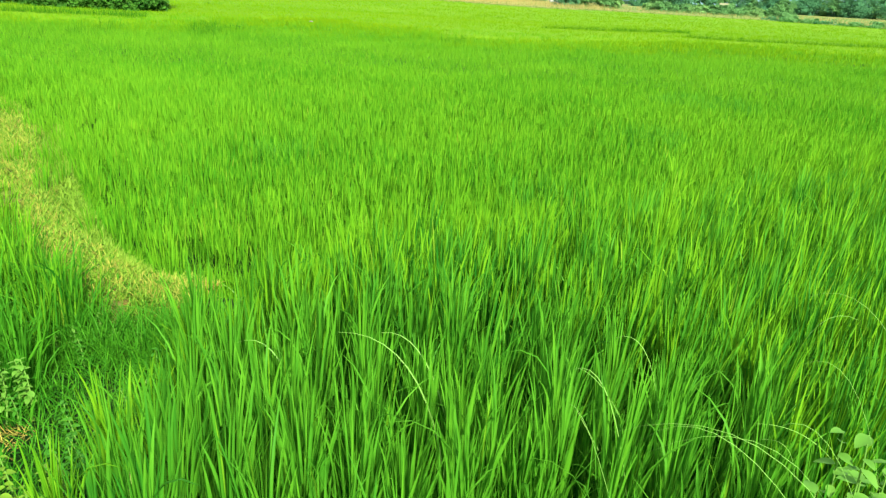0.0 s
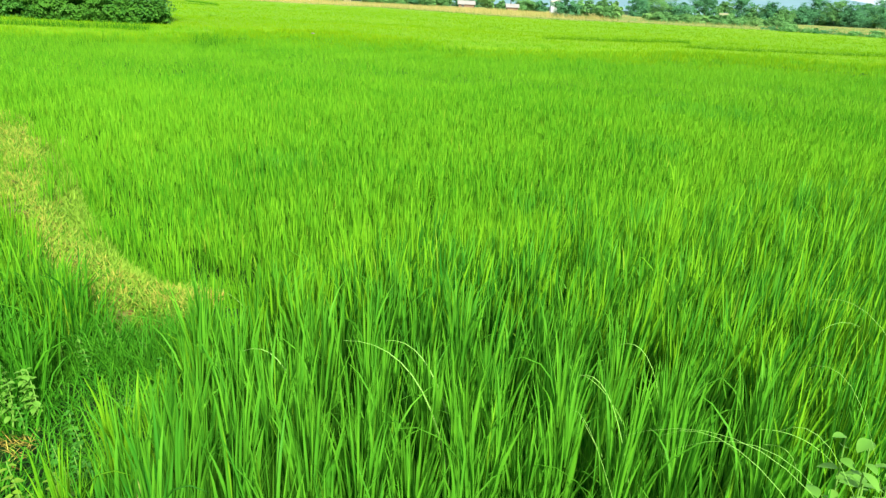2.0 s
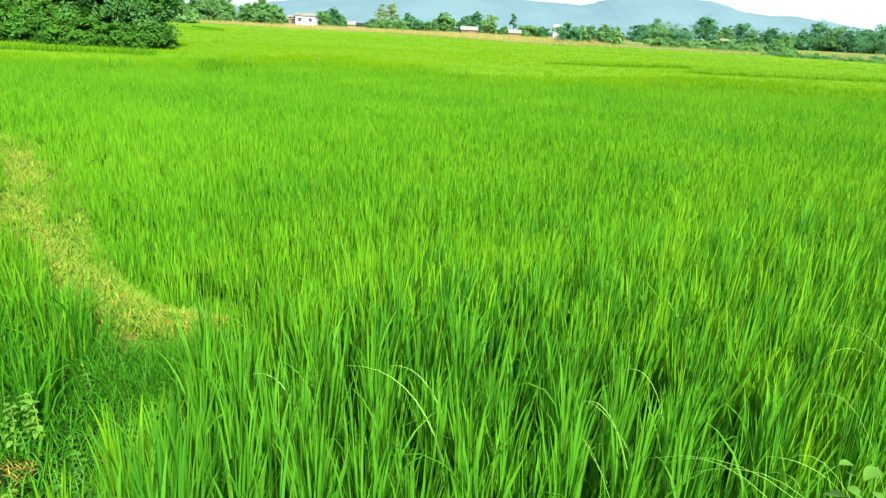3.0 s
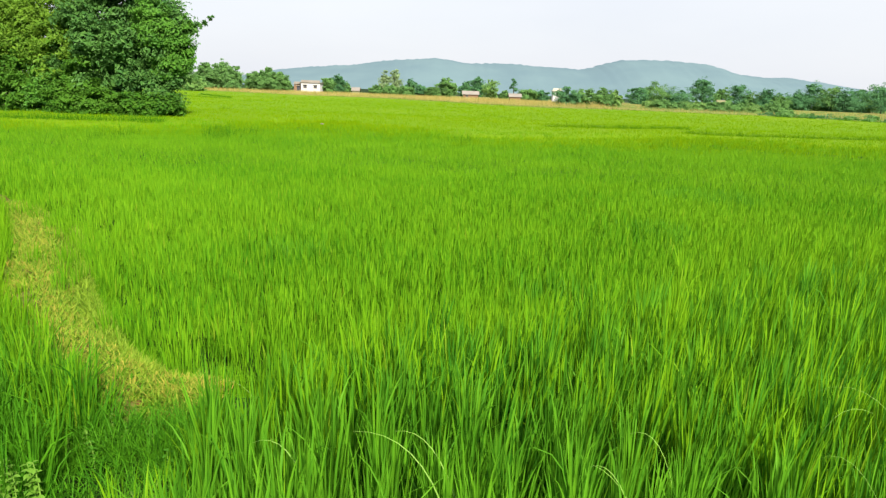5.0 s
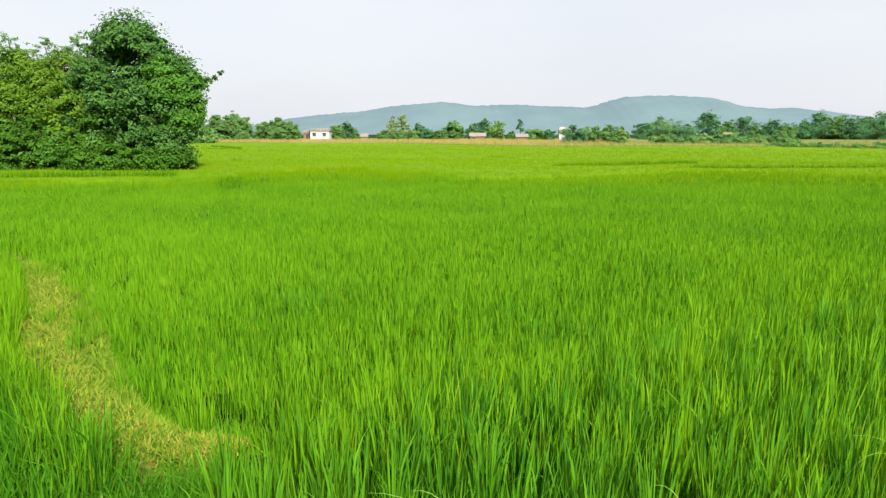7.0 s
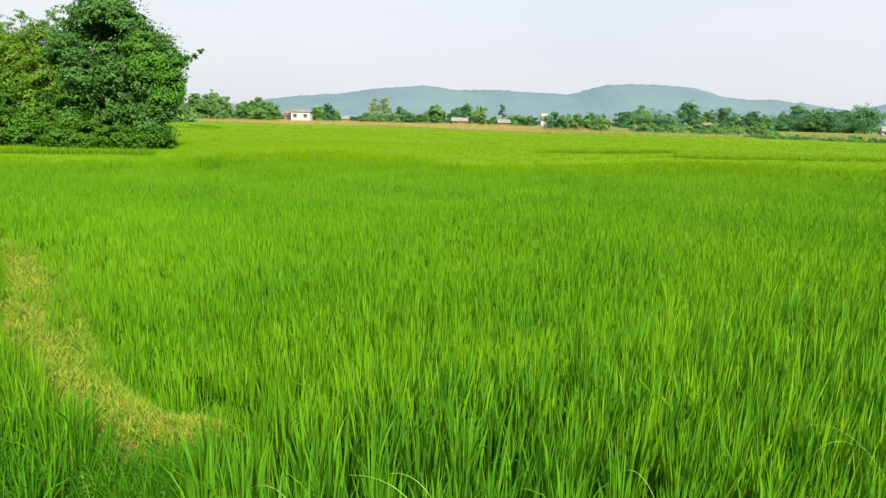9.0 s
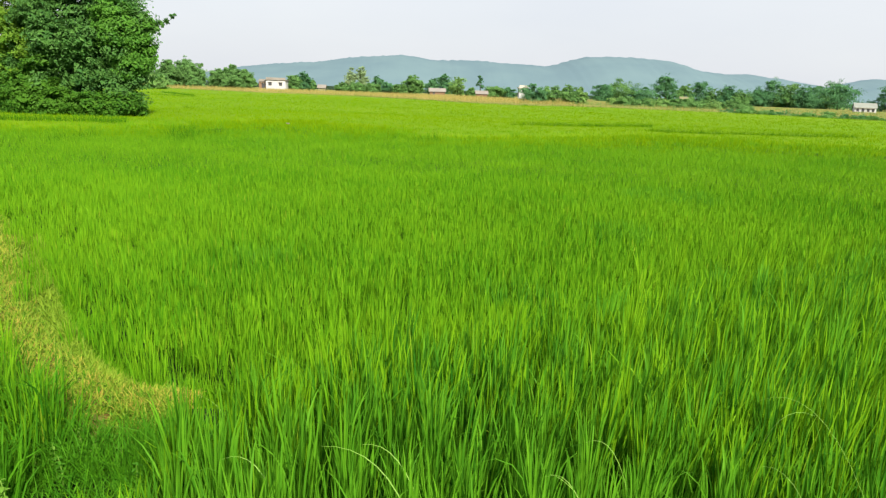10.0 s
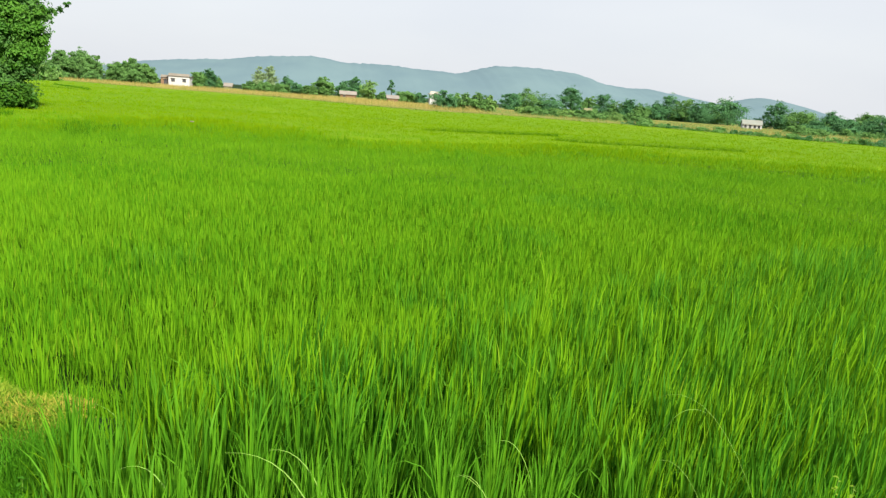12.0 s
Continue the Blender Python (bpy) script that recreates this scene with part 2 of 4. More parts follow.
# ---- ground ----
def grid_sheet(name, xs, ys, zfun, mat):
    gx, gy = np.meshgrid(xs, ys)
    z = zfun(gx, gy)
    v = np.stack((gx, gy, z), -1).reshape(-1, 3)
    nx, ny = len(xs), len(ys)
    i = (np.arange(ny - 1)[:, None] * nx + np.arange(nx - 1)[None]).ravel()
    q = np.stack((i, i + 1, i + nx + 1, i + nx), 1)
    return new(name, mesh_from(name, v, q, [], mat))


def spread(reach, fine, fine_reach, n):
    """Grid lines close together near 0 and wide apart far out."""
    near = np.arange(-fine_reach, fine_reach + fine / 2, fine)
    far = fine_reach * (reach / fine_reach) ** (np.arange(1, n + 1) / n)
    return np.concatenate((-far[::-1], near, far))


def soil_height(x, y):
    bank = np.clip((0.75 - y) / 0.6, 0, 1)
    bank = bank * bank * (3 - 2 * bank) * 0.62
    return bank + 0.03 * waves(3 * x, 3 * y) * (np.hypot(x, y) < 60)


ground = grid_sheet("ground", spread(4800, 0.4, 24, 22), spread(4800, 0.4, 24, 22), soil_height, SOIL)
tagged(ground, "wet paddy soil under the rice, darkened for shade between plants", "ground", kind="structure")

road = grid_sheet("road", np.arange(-40, 41, 0.4), np.arange(-6, 0.61, 0.1), lambda x, y: soil_height(x, y) + 0.012 + 0.01 * waves(7 * x, 9 * y), ROAD)
tagged(road, "raised earth road with worn verge", "road", kind="structure")

# Lines of the plan: feet of the bunds, edges of the plots.
BUND_LEFT = [(-1.35, 3.98), (-1.5, 3.90), (-1.72, 3.88), (-2.0, 4.12), (-2.28, 4.4), (-2.58, 4.66), (-2.9, 4.98), (-3.2, 5.42), (-3.58, 6.0), (-4.08, 6.9), (-4.86, 8.4), (-6.2, 10.4), (-7.6, 11.6), (-11, 12.9), (-30, 17)]
BUND_RIGHT = [(-2.0, 4.0), (-1.6, 3.98), (-1.15, 4.0), (-0.55, 4.08), (0.5, 4.36), (1.5, 4.8), (2.75, 5.55), (4.45, 6.65), (5.5, 7.2), (7.3, 7.85), (14, 9.6), (30, 13.5)]
FRONT = [(-0.86, 0.9), (-0.93, 1.6), (-1.0, 1.95), (-0.95, 2.2), (-0.88, 2.5), (-0.74, 2.85), (-0.4, 3.2), (0.5, 3.85), (1.5, 4.38), (2.75, 5.15), (4.45, 6.22), (5.5, 6.75), (7.3, 7.4), (14, 9.1), (24, 11.6), (24, 0.75), (2, 0.75), (1.2, 0.85), (0.2, 0.8)]
LEFT = [(-2.85, 4.75), (-3.27, 5.25), (-3.88, 5.95), (-4.4, 6.85), (-5.16, 8.35), (-6.3, 10.1), (-8.0, 11.5), (-11, 12.7), (-28, 16.8), (-28, 4.4), (-4.2, 4.5)]
LEFT_NEAR = [(-1.95, 2.95), (-1.88, 3.25), (-1.86, 3.6), (-2.08, 3.92), (-2.35, 4.2), (-2.75, 4.55), (-3.05, 4.9), (-3.6, 4.9), (-6, 4.9), (-6, 1.0), (-2.3, 1.0), (-2.12, 2.4), (-2.1, 2.65)]
MIDDLE = [(-11.2, 24.4), (-10.4, 26.9), (-9.6, 30.3), (-8.4, 34.7), (-5.6, 36.4), (-3.2, 33.8), (-0.5, 31.5), (0.5, 26.1), (3.9, 27.2), (7.8, 29.2), (12.9, 32.9), (15.5, 32.5), (18.4, 29.9), (23.1, 28.2)]
BACK = [(-1.55, 4.32), (-1.86, 4.42), (-2.2, 4.8), (-2.94, 6.05), (-3.86, 7.8), (-4.5, 8.95), (-5.4, 10.2), (-6.9, 11.4), (-11, 13.0), (-30, 17.0), (-30, 27.4)] + MIDDLE + [(40, 27.2), (40, 17.5), (30, 13.9), (14, 10.0), (7.3, 8.25), (5.5, 7.6), (4.45, 7.05), (2.75, 5.95), (1.5, 5.2), (0.5, 4.64), (-0.55, 4.36), (-1.1, 4.28)]
FAR_EDGE = [(-110, 190), (-58, 168), (-32, 148), (-9, 145), (10, 112), (18, 106), (28, 114), (50, 106), (64, 84), (78, 64), (100, 44)]


def ribbon(name, line, width, height, mat, step=0.12):
    """A low mound along a line, rounded across, its crown and sides uneven."""
    pts = []
    for (x0, y0), (x1, y1) in zip(line, line[1:]):
        n = max(2, int(math.hypot(x1 - x0, y1 - y0) / step))
        pts += [(x0 + (x1 - x0) * k / n, y0 + (y1 - y0) * k / n) for k in range(n)]
    pts = np.array(pts + [line[-1]])
    for _ in range(6):
        pts[1:-1] = (pts[:-2] + 2 * pts[1:-1] + pts[2:]) / 4
    tan = np.gradient(pts, axis=0)
    tan /= np.linalg.norm(tan, axis=1)[:, None]
    nor = np.stack((-tan[:, 1], tan[:, 0]), 1)
    across = np.linspace(-1, 1, 11)
    rows = []
    for a in across:
        j = RNG.normal(0, 0.02, len(pts))
        xy = pts + nor * (a * width / 2 * (1 + 0.15 * np.sin(np.arange(len(pts)) * 0.5 * step / 0.12)) + j)[:, None]
        z = height * np.clip(np.minimum(np.arange(len(pts)), np.arange(len(pts))[::-1]) * step / 0.5, 0, 1) * (1 - abs(a) ** 3.0) - 0.06 * (abs(a) > 0.95) + RNG.normal(0, 0.012, len(pts)) - 0.02
        rows.append(np.column_stack((xy, z)))
    v = np.stack(rows, 1)
    m, k = v.shape[:2]
    i = (np.arange(m - 1)[:, None] * k + np.arange(k - 1)[None]).ravel()
    q = np.stack((i, i + 1, i + k + 1, i + k), 1)
    return new(name, mesh_from(name, v.reshape(-1, 3), q, [], mat)), pts, nor


bund_l, line_l, nor_l = ribbon("bund", BUND_LEFT, 0.76, 0.30, EARTH)
tagged(bund_l, "trodden earth bund with dry grass between rice plots", "bund", kind="structure")
# Both low bunds take the soil tone, with its painted shade.
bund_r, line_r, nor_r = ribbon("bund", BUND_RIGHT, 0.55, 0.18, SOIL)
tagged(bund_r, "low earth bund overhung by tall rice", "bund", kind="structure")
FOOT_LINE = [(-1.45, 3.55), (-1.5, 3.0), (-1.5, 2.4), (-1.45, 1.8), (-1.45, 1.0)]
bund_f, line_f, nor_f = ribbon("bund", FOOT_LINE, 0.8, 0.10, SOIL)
tagged(bund_f, "earth strip with weeds beside the rice, shade painted in its dark tone", "bund", kind="structure")


# ---- rice ----
def rice(name, poly, bands, mat, label, height, leaf=0.36, fuzz=0.0, bend=0.03, wide=1.0, dense=1.0, tips=(0.66, 1.1), loose=0.07, scatter=0.28, under=0.22, floor=0.5, wind=0.0, swell=0.09, sway=1.0, eye=(0.03, -0.33)):
    """A plot of rice. bands: (from, to, spacing, blades a hill, width, segments) by distance from the road.
    floor: share of low inner leaves; wind: how far the plants lean along the plot; sway: how far single blades lean."""
    lo, hi = np.min(poly, 0), np.max(poly, 0)
    chunks = []
    for near, far, gap, count, width, segs in bands:
        count, width = int(count * dense), width * wide
        x0, x1 = max(lo[0], eye[0] - far), min(hi[0], eye[0] + far)
        y0, y1 = max(lo[1], eye[1] - far), min(hi[1], eye[1] + far)
        if x1 <= x0 or y1 <= y0:
            continue
        gx, gy = np.meshgrid(np.arange(x0, x1, gap), np.arange(y0, y1, gap))
        pts = np.stack((gx.ravel(), gy.ravel()), 1) + RNG.normal(0, gap * 0.22, (gx.size, 2))
        d = np.hypot(pts[:, 0] - eye[0], pts[:, 1] - eye[1])
        a = np.degrees(np.arctan2(pts[:, 0] - eye[0], pts[:, 1] - eye[1]))
        keep = inside(pts + RNG.normal(0, 1, pts.shape) * fuzz * (d[:, None] / 25) ** 2, poly) & (d >= near) & (d < far) & ((d < 6.5) | ((a > -50) & (a < 60)))
        pts, d = pts[keep], d[keep]
        if not len(pts):
            continue
        vigour = RNG.normal(0, 1.2 * loose, len(pts)) * np.clip(6 / (d + 1), 0.3, 1)
        tall = height * (1 + swell * waves(pts[:, 0], pts[:, 1]) + vigour)
        n = len(pts) * count
        hp, hh = np.repeat(pts, count, 0), np.repeat(tall, count)
        az = RNG.uniform(0, 2 * math.pi, n)
        tilt_az, tilt = np.repeat(RNG.uniform(0, 2 * math.pi, len(pts)), count), np.repeat(np.abs(RNG.normal(0, loose, len(pts))), count)
        r = RNG.uniform(0.0, gap * scatter, n)
        tip = hh * (tips[0] + (tips[1] - tips[0]) * RNG.random(n) ** 0.8)
        h = np.minimum(leaf * RNG.uniform(0.7, 1.25, n), tip)
        low = RNG.random(n) < under
        h[low] = tip[low]
        start = tip - h
        foot = np.column_stack((hp[:, 0] + r * np.cos(az) + start * tilt * np.cos(tilt_az), hp[:, 1] + r * np.sin(az) + start * tilt * np.sin(tilt_az), start + 0.01))
        if gap > 0.24:
            foot[:, :2] += RNG.uniform(-gap / 2, gap / 2, (n, 2))
        lean = sway * np.abs(RNG.normal(0.08, 0.09, n))
        droop = sway * np.abs(RNG.normal(0.10, 0.20, n))
        bent = RNG.random(n) < bend
        droop[bent] += RNG.uniform(0.8, 1.9, bent.sum())
        h[bent] *= 1.2
        w = width * RNG.uniform(0.6, 1.25, n)
        if segs == 1:
            h, lean = h * 0.95, lean + 0.4 * droop + 0.15
        made = [blades(foot, h, lean, az, w, droop, segs, RNG.uniform(0, math.pi, n), 0.3 if segs > 4 else 0.0)]
        if segs > 1:
            k = int(n * floor * 0.8)
            who = RNG.integers(0, len(pts), k)
            inner = np.column_stack((pts[who] + RNG.uniform(-gap / 2, gap / 2, (k, 2)), np.full(k, 0.01)))
            made.append(blades(inner, tall[who] * RNG.uniform(0.35, 0.72, k), np.abs(RNG.normal(0.15, 0.15, k)), RNG.uniform(0, 2 * math.pi, k), width * RNG.uniform(0.7, 1.3, k), np.abs(RNG.normal(0.5, 0.4, k)), 2))
        for v, _, _ in made:
            push = np.clip(0.35 * wind + wind * v[:, 0] / 1.5, -0.6 * wind, 1.9 * wind)
            v[:, 0] += push * np.clip(v[:, 2], 0, None)
        chunks += made
    ob = new(name, mesh_from(name, *joined(chunks), mat))
    return tagged(ob, label, "rice crop", kind="stuff")


BANDS = [(0.0, 3.4, 0.17, 46, 0.0112, 5), (3.4, 4.8, 0.17, 44, 0.0105, 4), (4.8, 9, 0.18, 40, 0.0110, 3), (9, 17, 0.19, 34, 0.0125, 2), (17, 30, 0.25, 36, 0.018, 1), (30, 55, 0.40, 32, 0.030, 1), (55, 120, 0.8, 24, 0.08, 1), (120, 180, 1.6, 22, 0.2, 1)]
rice("rice_plants", FRONT, BANDS, RICE_FRONT, "tall deep green rice plants in dense hills", 0.97, 0.31, wide=1.15, dense=1.3, tips=(0.52, 1.03), loose=0.045, scatter=0.40, under=0.06, floor=0.4, wind=0.035, sway=0.95)
rice("rice_plants", BACK, BANDS, RICE_BACK, "fresh green rice plants spread over a wide plot", 0.49, 0.17, 3.5, 0.015, dense=1.05, tips=(0.67, 1.06), loose=0.035, scatter=0.65, under=0.05, swell=0.13, sway=0.9)
# Sunlight on this part of the plot is put into the yellower leaf colour.
rice("rice_plants", LEFT, BANDS, RICE_EDGE, "rice plants leaning beside the earth bund, yellowish green for sunlight", 0.60, 0.40, 0.0, 0.10)
rice("bank_grass", LEFT_NEAR, BANDS[:3], GRASS, "rank green grass with drooping blades beside the bund", 0.54, 0.38, 0.0, 0.45, wide=1.25, dense=0.75, tips=(0.45, 1.08), loose=0.14, scatter=0.55, floor=0.8)
RANK = [(-1.84, 3.46), (-1.86, 3.7), (-2.12, 3.93), (-2.44, 4.2), (-2.86, 4.56), (-3.36, 5.1), (-3.7, 5.12), (-3.0, 4.3), (-2.5, 3.7), (-2.1, 3.4)]
rice("rice_plants", RANK, BANDS, RICE_BACK, "loose green rice blades hanging over the side of the bund", 0.61, 0.42, 0.0, 0.10, wide=1.2, dense=0.6, tips=(0.6, 1.08), loose=0.10, scatter=0.55, under=0.3)
EDGE = [(-0.9, 2.6), (-0.79, 2.95), (-0.43, 3.35), (0.5, 3.98), (1.5, 4.5), (2.75, 5.25), (4.45, 6.32), (7.3, 7.5), (14, 9.2), (14, 8.7), (7.3, 7.05), (4.45, 5.85), (2.75, 4.8), (1.5, 4.05), (0.5, 3.5), (-0.2, 3.05), (-0.6, 2.7)]
RIM = [(-0.98, 1.3), (-1.09, 1.95), (-1.02, 2.3), (-0.94, 2.6), (-0.84, 2.55), (-0.9, 2.2), (-0.95, 1.9), (-0.86, 1.3)]
def round_patch(x, y, r):
    """A ragged round patch of a plot, as a polygon."""
    return [(x + r * (1 + 0.25 * math.sin(3 * k + x)) * math.cos(k * math.pi / 5), y + r * (1 + 0.25 * math.cos(2 * k + y)) * math.sin(k * math.pi / 5)) for k in range(10)]


# Deeper green patches stand in for shaded gaps; the last is a ranker tuft.
for x, y, r, tall in ((1.1, 6.05, 0.32, 0.53), (3.2, 9.6, 0.55, 0.51), (-1.5, 7.4, 0.35, 0.51), (5.4, 13.5, 1.0, 0.51), (5.1, 5.75, 0.55, 1.05)):
    rice("rice_plants", round_patch(x, y, r), BANDS, RICE_FRONT, "darker rice, for shaded gaps and one ranker tuft in the crop", tall, 0.22, 0.0, dense=0.9, tips=(0.6, 1.06), scatter=0.6, under=0.06)
PALE = [(1.35, 1.25), (1.2, 1.6), (1.3, 2.0), (1.7, 2.2), (2.2, 2.1), (2.5, 1.7), (2.3, 1.2)]
rice("rice_plants", PALE, BANDS, RICE_EDGE, "paler rice plants among the deep green crop", 0.98, 0.31, 0.0, dense=0.45, tips=(0.6, 1.03), loose=0.06, under=0.06, floor=0.0, wind=0.035)
rice("rice_plants", RIM, BANDS, RICE_EDGE, "yellowing rice at the end of the plot", 0.90, 0.30, 0.0, dense=1.0, tips=(0.6, 1.04), loose=0.06, under=0.06)
rice("rice_plants", EDGE, BANDS, RICE_EDGE, "yellowing rice along the rim of the plot", 0.96, 0.28, 4.0, wide=1.0, dense=1.2, tips=(0.70, 1.04), loose=0.045, scatter=0.5, under=0.06, wind=0.035, sway=1.0)
INNER = [(-0.72, 2.6), (-0.4, 3.0), (0.5, 3.6), (1.5, 4.15), (2.75, 4.9), (4.45, 5.95), (7.3, 7.1), (7.3, 5.0), (4.45, 3.0), (2.75, 2.2), (1.4, 2.2), (0.5, 2.8), (-0.2, 2.6), (-0.5, 2.4)]
rice("rice_plants", INNER, BANDS, RICE_EDGE, "paler rice leaves among the crop near the rim of the plot", 0.98, 0.28, 0.0, dense=0.5, tips=(0.75, 1.04), loose=0.045, scatter=0.5, under=0.0, floor=0.0, wind=0.035)
FAR = [(-34, 28.4)] + [(x, y + 0.5) for x, y in MIDDLE] + [(60, 27.2)] + FAR_EDGE[::-1] + [(-110, 60), (-32, 33.5)]
rice("rice_plants", FAR, BANDS, RICE_FAR, "yellowing green rice over the distant plots", 0.49, 0.20, 3.0, tips=(0.86, 1.05), swell=0.08)
canopy = grid_sheet("rice_canopy", np.arange(-112, 104, 1.2), np.arange(23, 192, 1.2),
                    lambda x, y: 0.37 + 0.03 * waves(x, y) - 0.6 * (~inside(np.stack((x.ravel(), y.ravel() - 3.4), 1), FAR)).reshape(x.shape), CANOPY)
tagged(canopy, "yellow-green mass of far rice leaves", "rice crop", kind="stuff")


def tufts(name, line, nor, width, per_metre, h, w, mat, label, z=0.2, lean=0.35, droop=0.5, segs=2, bare=()):
    """Loose grass along a line."""
    length = np.linalg.norm(np.diff(line, axis=0), axis=1).sum()
    n = int(length * per_metre)
    k = RNG.integers(0, len(line) - 1, n)
    f = RNG.random(n)[:, None]
    off = RNG.uniform(-0.5, 0.5, n) * width
    xy = line[k] * (1 - f) + line[k + 1] * f + nor[k] * off[:, None]
    keep = np.ones(n, bool)
    for bx, by, br in bare:
        keep &= np.hypot(xy[:, 0] - bx, xy[:, 1] - by) > br * (0.7 + 0.5 * RNG.random(n))
    xy, off, n = xy[keep], off[keep], int(keep.sum())
    az = RNG.uniform(0, 2 * math.pi, n)
    zz = z * (1 - np.abs(2 * off / width) ** 3)
    chunks = [blades(np.column_stack((xy, zz)), h * RNG.uniform(0.4, 1.2, n), np.abs(RNG.normal(lean, 0.3, n)), az, w * RNG.uniform(0.6, 1.3, n), np.abs(RNG.normal(droop, 0.4, n)), segs)]
    ob = new(name, mesh_from(name, *joined(chunks), mat))
    return tagged(ob, label, "grass", kind="stuff")


BARE = [(-3.62, 5.86, 0.12), (-3.46, 5.58, 0.15), (-3.52, 5.66, 0.12)]
near_l = line_l[line_l[:, 1] < 10.6]
tufts("dry_grass", near_l, nor_l, 0.74, 1800, 0.10, 0.0065, DRY_GRASS, "short dry straw-coloured grass on the trodden bund", 0.28, 0.9, 0.6, bare=BARE)
tufts("bund_weeds", near_l, nor_l, 0.84, 5600, 0.09, 0.010, WEED_PALE, "low pale green weeds creeping over the bund", 0.27, 0.8, 0.7, bare=BARE)
for x, y, r, n in ((-1.5, 4.02, 0.20, 520), (-1.72, 4.05, 0.14, 320), (-3.75, 6.15, 0.2, 700), (-4.15, 6.95, 0.22, 700), (-4.75, 8.0, 0.2, 500), (-1.36, 4.08, 0.10, 200)):
    spot_line = np.array([(x - r, y), (x + r, y)])
    tufts("dry_grass", spot_line, np.array([(0.0, 1.0), (0.0, 1.0)]), 2.2 * r, n / (2 * r), 0.07, 0.006, STUBBLE, "reddish dead grass on the trodden bund", 0.27, 0.9, 0.6)
tufts("bund_grass", near_l, nor_l, 0.8, 1500, 0.075, 0.009, GRASS, "tufts of dark green grass among the dry stubble", 0.275, 0.8, 0.7, bare=BARE)
slope = np.array([(-1.75, 4.2), (-1.98, 4.36), (-2.25, 4.68), (-2.5, 5.05), (-2.8, 5.5), (-3.12, 6.0), (-3.6, 6.9), (-4.15, 8.0), (-4.75, 9.1)])
tufts("bund_weeds", slope, np.tile((0.85, 0.53), (9, 1)), 0.26, 1900, 0.09, 0.009, WEED_PALE, "pale green weeds on the side of the bund towards the rice", 0.24, 0.6, 0.7)
tufts("dry_grass", line_r[:6], nor_r, 0.4, 1400, 0.08, 0.006, DRY_GRASS, "dry grass at the corner of the bunds", 0.2, 0.7, 0.6)
brow = np.array([(-2.0, 3.98), (-1.85, 3.92), (-1.7, 3.87), (-1.52, 3.88), (-1.35, 3.95)])
tufts("bund_weeds", brow, np.tile((0.1, 0.99), (5, 1)), 0.30, 5200, 0.085, 0.010, WEED_PALE, "low pale weeds over the corner of the bund", 0.24, 0.7, 0.7)
foot = np.array([(-2.1, 3.6), (-1.85, 3.52), (-1.6, 3.5), (-1.35, 3.52), (-1.05, 3.6)])
tufts("bund_grass", foot, np.tile((0.1, 0.99), (5, 1)), 0.40, 1500, 0.30, 0.008, GRASS, "dark green grass on the slope below the bund", 0.12, 0.5, 0.7, 3)
tufts("dry_grass", brow, np.tile((0.1, 0.99), (5, 1)), 0.20, 1100, 0.085, 0.006, DRY_GRASS, "dry grass over the corner of the bund", 0.24, 0.7, 0.7)
tufts("bund_grass", line_r[9:], nor_r[9:], 0.7, 420, 0.30, 0.010, RICE_BACK, "green grass along the low bund", 0.2, 0.3, 0.5)
rim = np.array([(-4.85, 9.5), (-4.4, 8.85), (-3.9, 7.9), (-3.4, 7.0), (-2.98, 6.05), (-2.68, 5.5), (-2.2, 4.83), (-1.9, 4.45), (-1.6, 4.3), (-1.1, 4.3), (-0.5, 4.38), (0.4, 4.65)])
tufts("bund_grass", rim, np.tile((0.8, 0.6), (12, 1)), 0.24, 700, 0.26, 0.009, RICE_BACK, "green grass blades where the fresh rice meets the bund", 0.06, 0.2, 0.4, 3)
nook = np.array([(-1.45, 3.45), (-1.3, 3.5), (-1.1, 3.45), (-0.9, 3.3), (-0.75, 3.25), (-0.5, 3.5)])
tufts("bund_grass", nook, np.tile((0.3, 0.95), (6, 1)), 0.5, 1300, 0.38, 0.008, GRASS, "rank grass filling the corner between bund and rice", 0.03, 0.2, 0.4, 3)
verge = np.stack((np.linspace(-9, 9, 80), np.full(80, 0.45)), 1)
tufts("verge_grass", verge, np.tile((0.0, 1.0), (80, 1)), 0.9, 260, 0.12, 0.009, RICE_BACK, "short green grass on the road verge", 0.35, 0.4, 0.6)
tufts("dry_grass", np.array([(-2.02, 2.58), (-1.76, 2.64)]), np.tile((0.1, 0.99), (2, 1)), 0.24, 420, 0.09, 0.006, STUBBLE, "dead grass on bare soil beside the rice", 0.07, 0.9, 0.6)
tufts("strip_weeds", line_f, nor_f, 1.2, 2600, 0.16, 0.009, GRASS, "dark green weeds in the shaded strip", 0.08, 0.6, 0.8, bare=[(-1.84, 2.6, 0.13), (-1.96, 2.54, 0.08)])


def dark_blade_line(line, width, h, label, per_metre=60):
    pts = []
    for (x0, y0), (x1, y1) in zip(line, line[1:]):
        n = max(2, int(math.hypot(x1 - x0, y1 - y0)))
        pts += [(x0 + (x1 - x0) * k / n, y0 + (y1 - y0) * k / n) for k in range(n)]
    pts = np.array(pts + [line[-1]])
    tan = np.gradient(pts, axis=0)
    nor = np.stack((-tan[:, 1], tan[:, 0]), 1) / np.linalg.norm(tan, axis=1)[:, None]
    return tufts("bund_weeds", pts, nor, width, per_metre, h, 0.04, WEED_DARK, label, 0.1, 0.35, 0.4, 1)


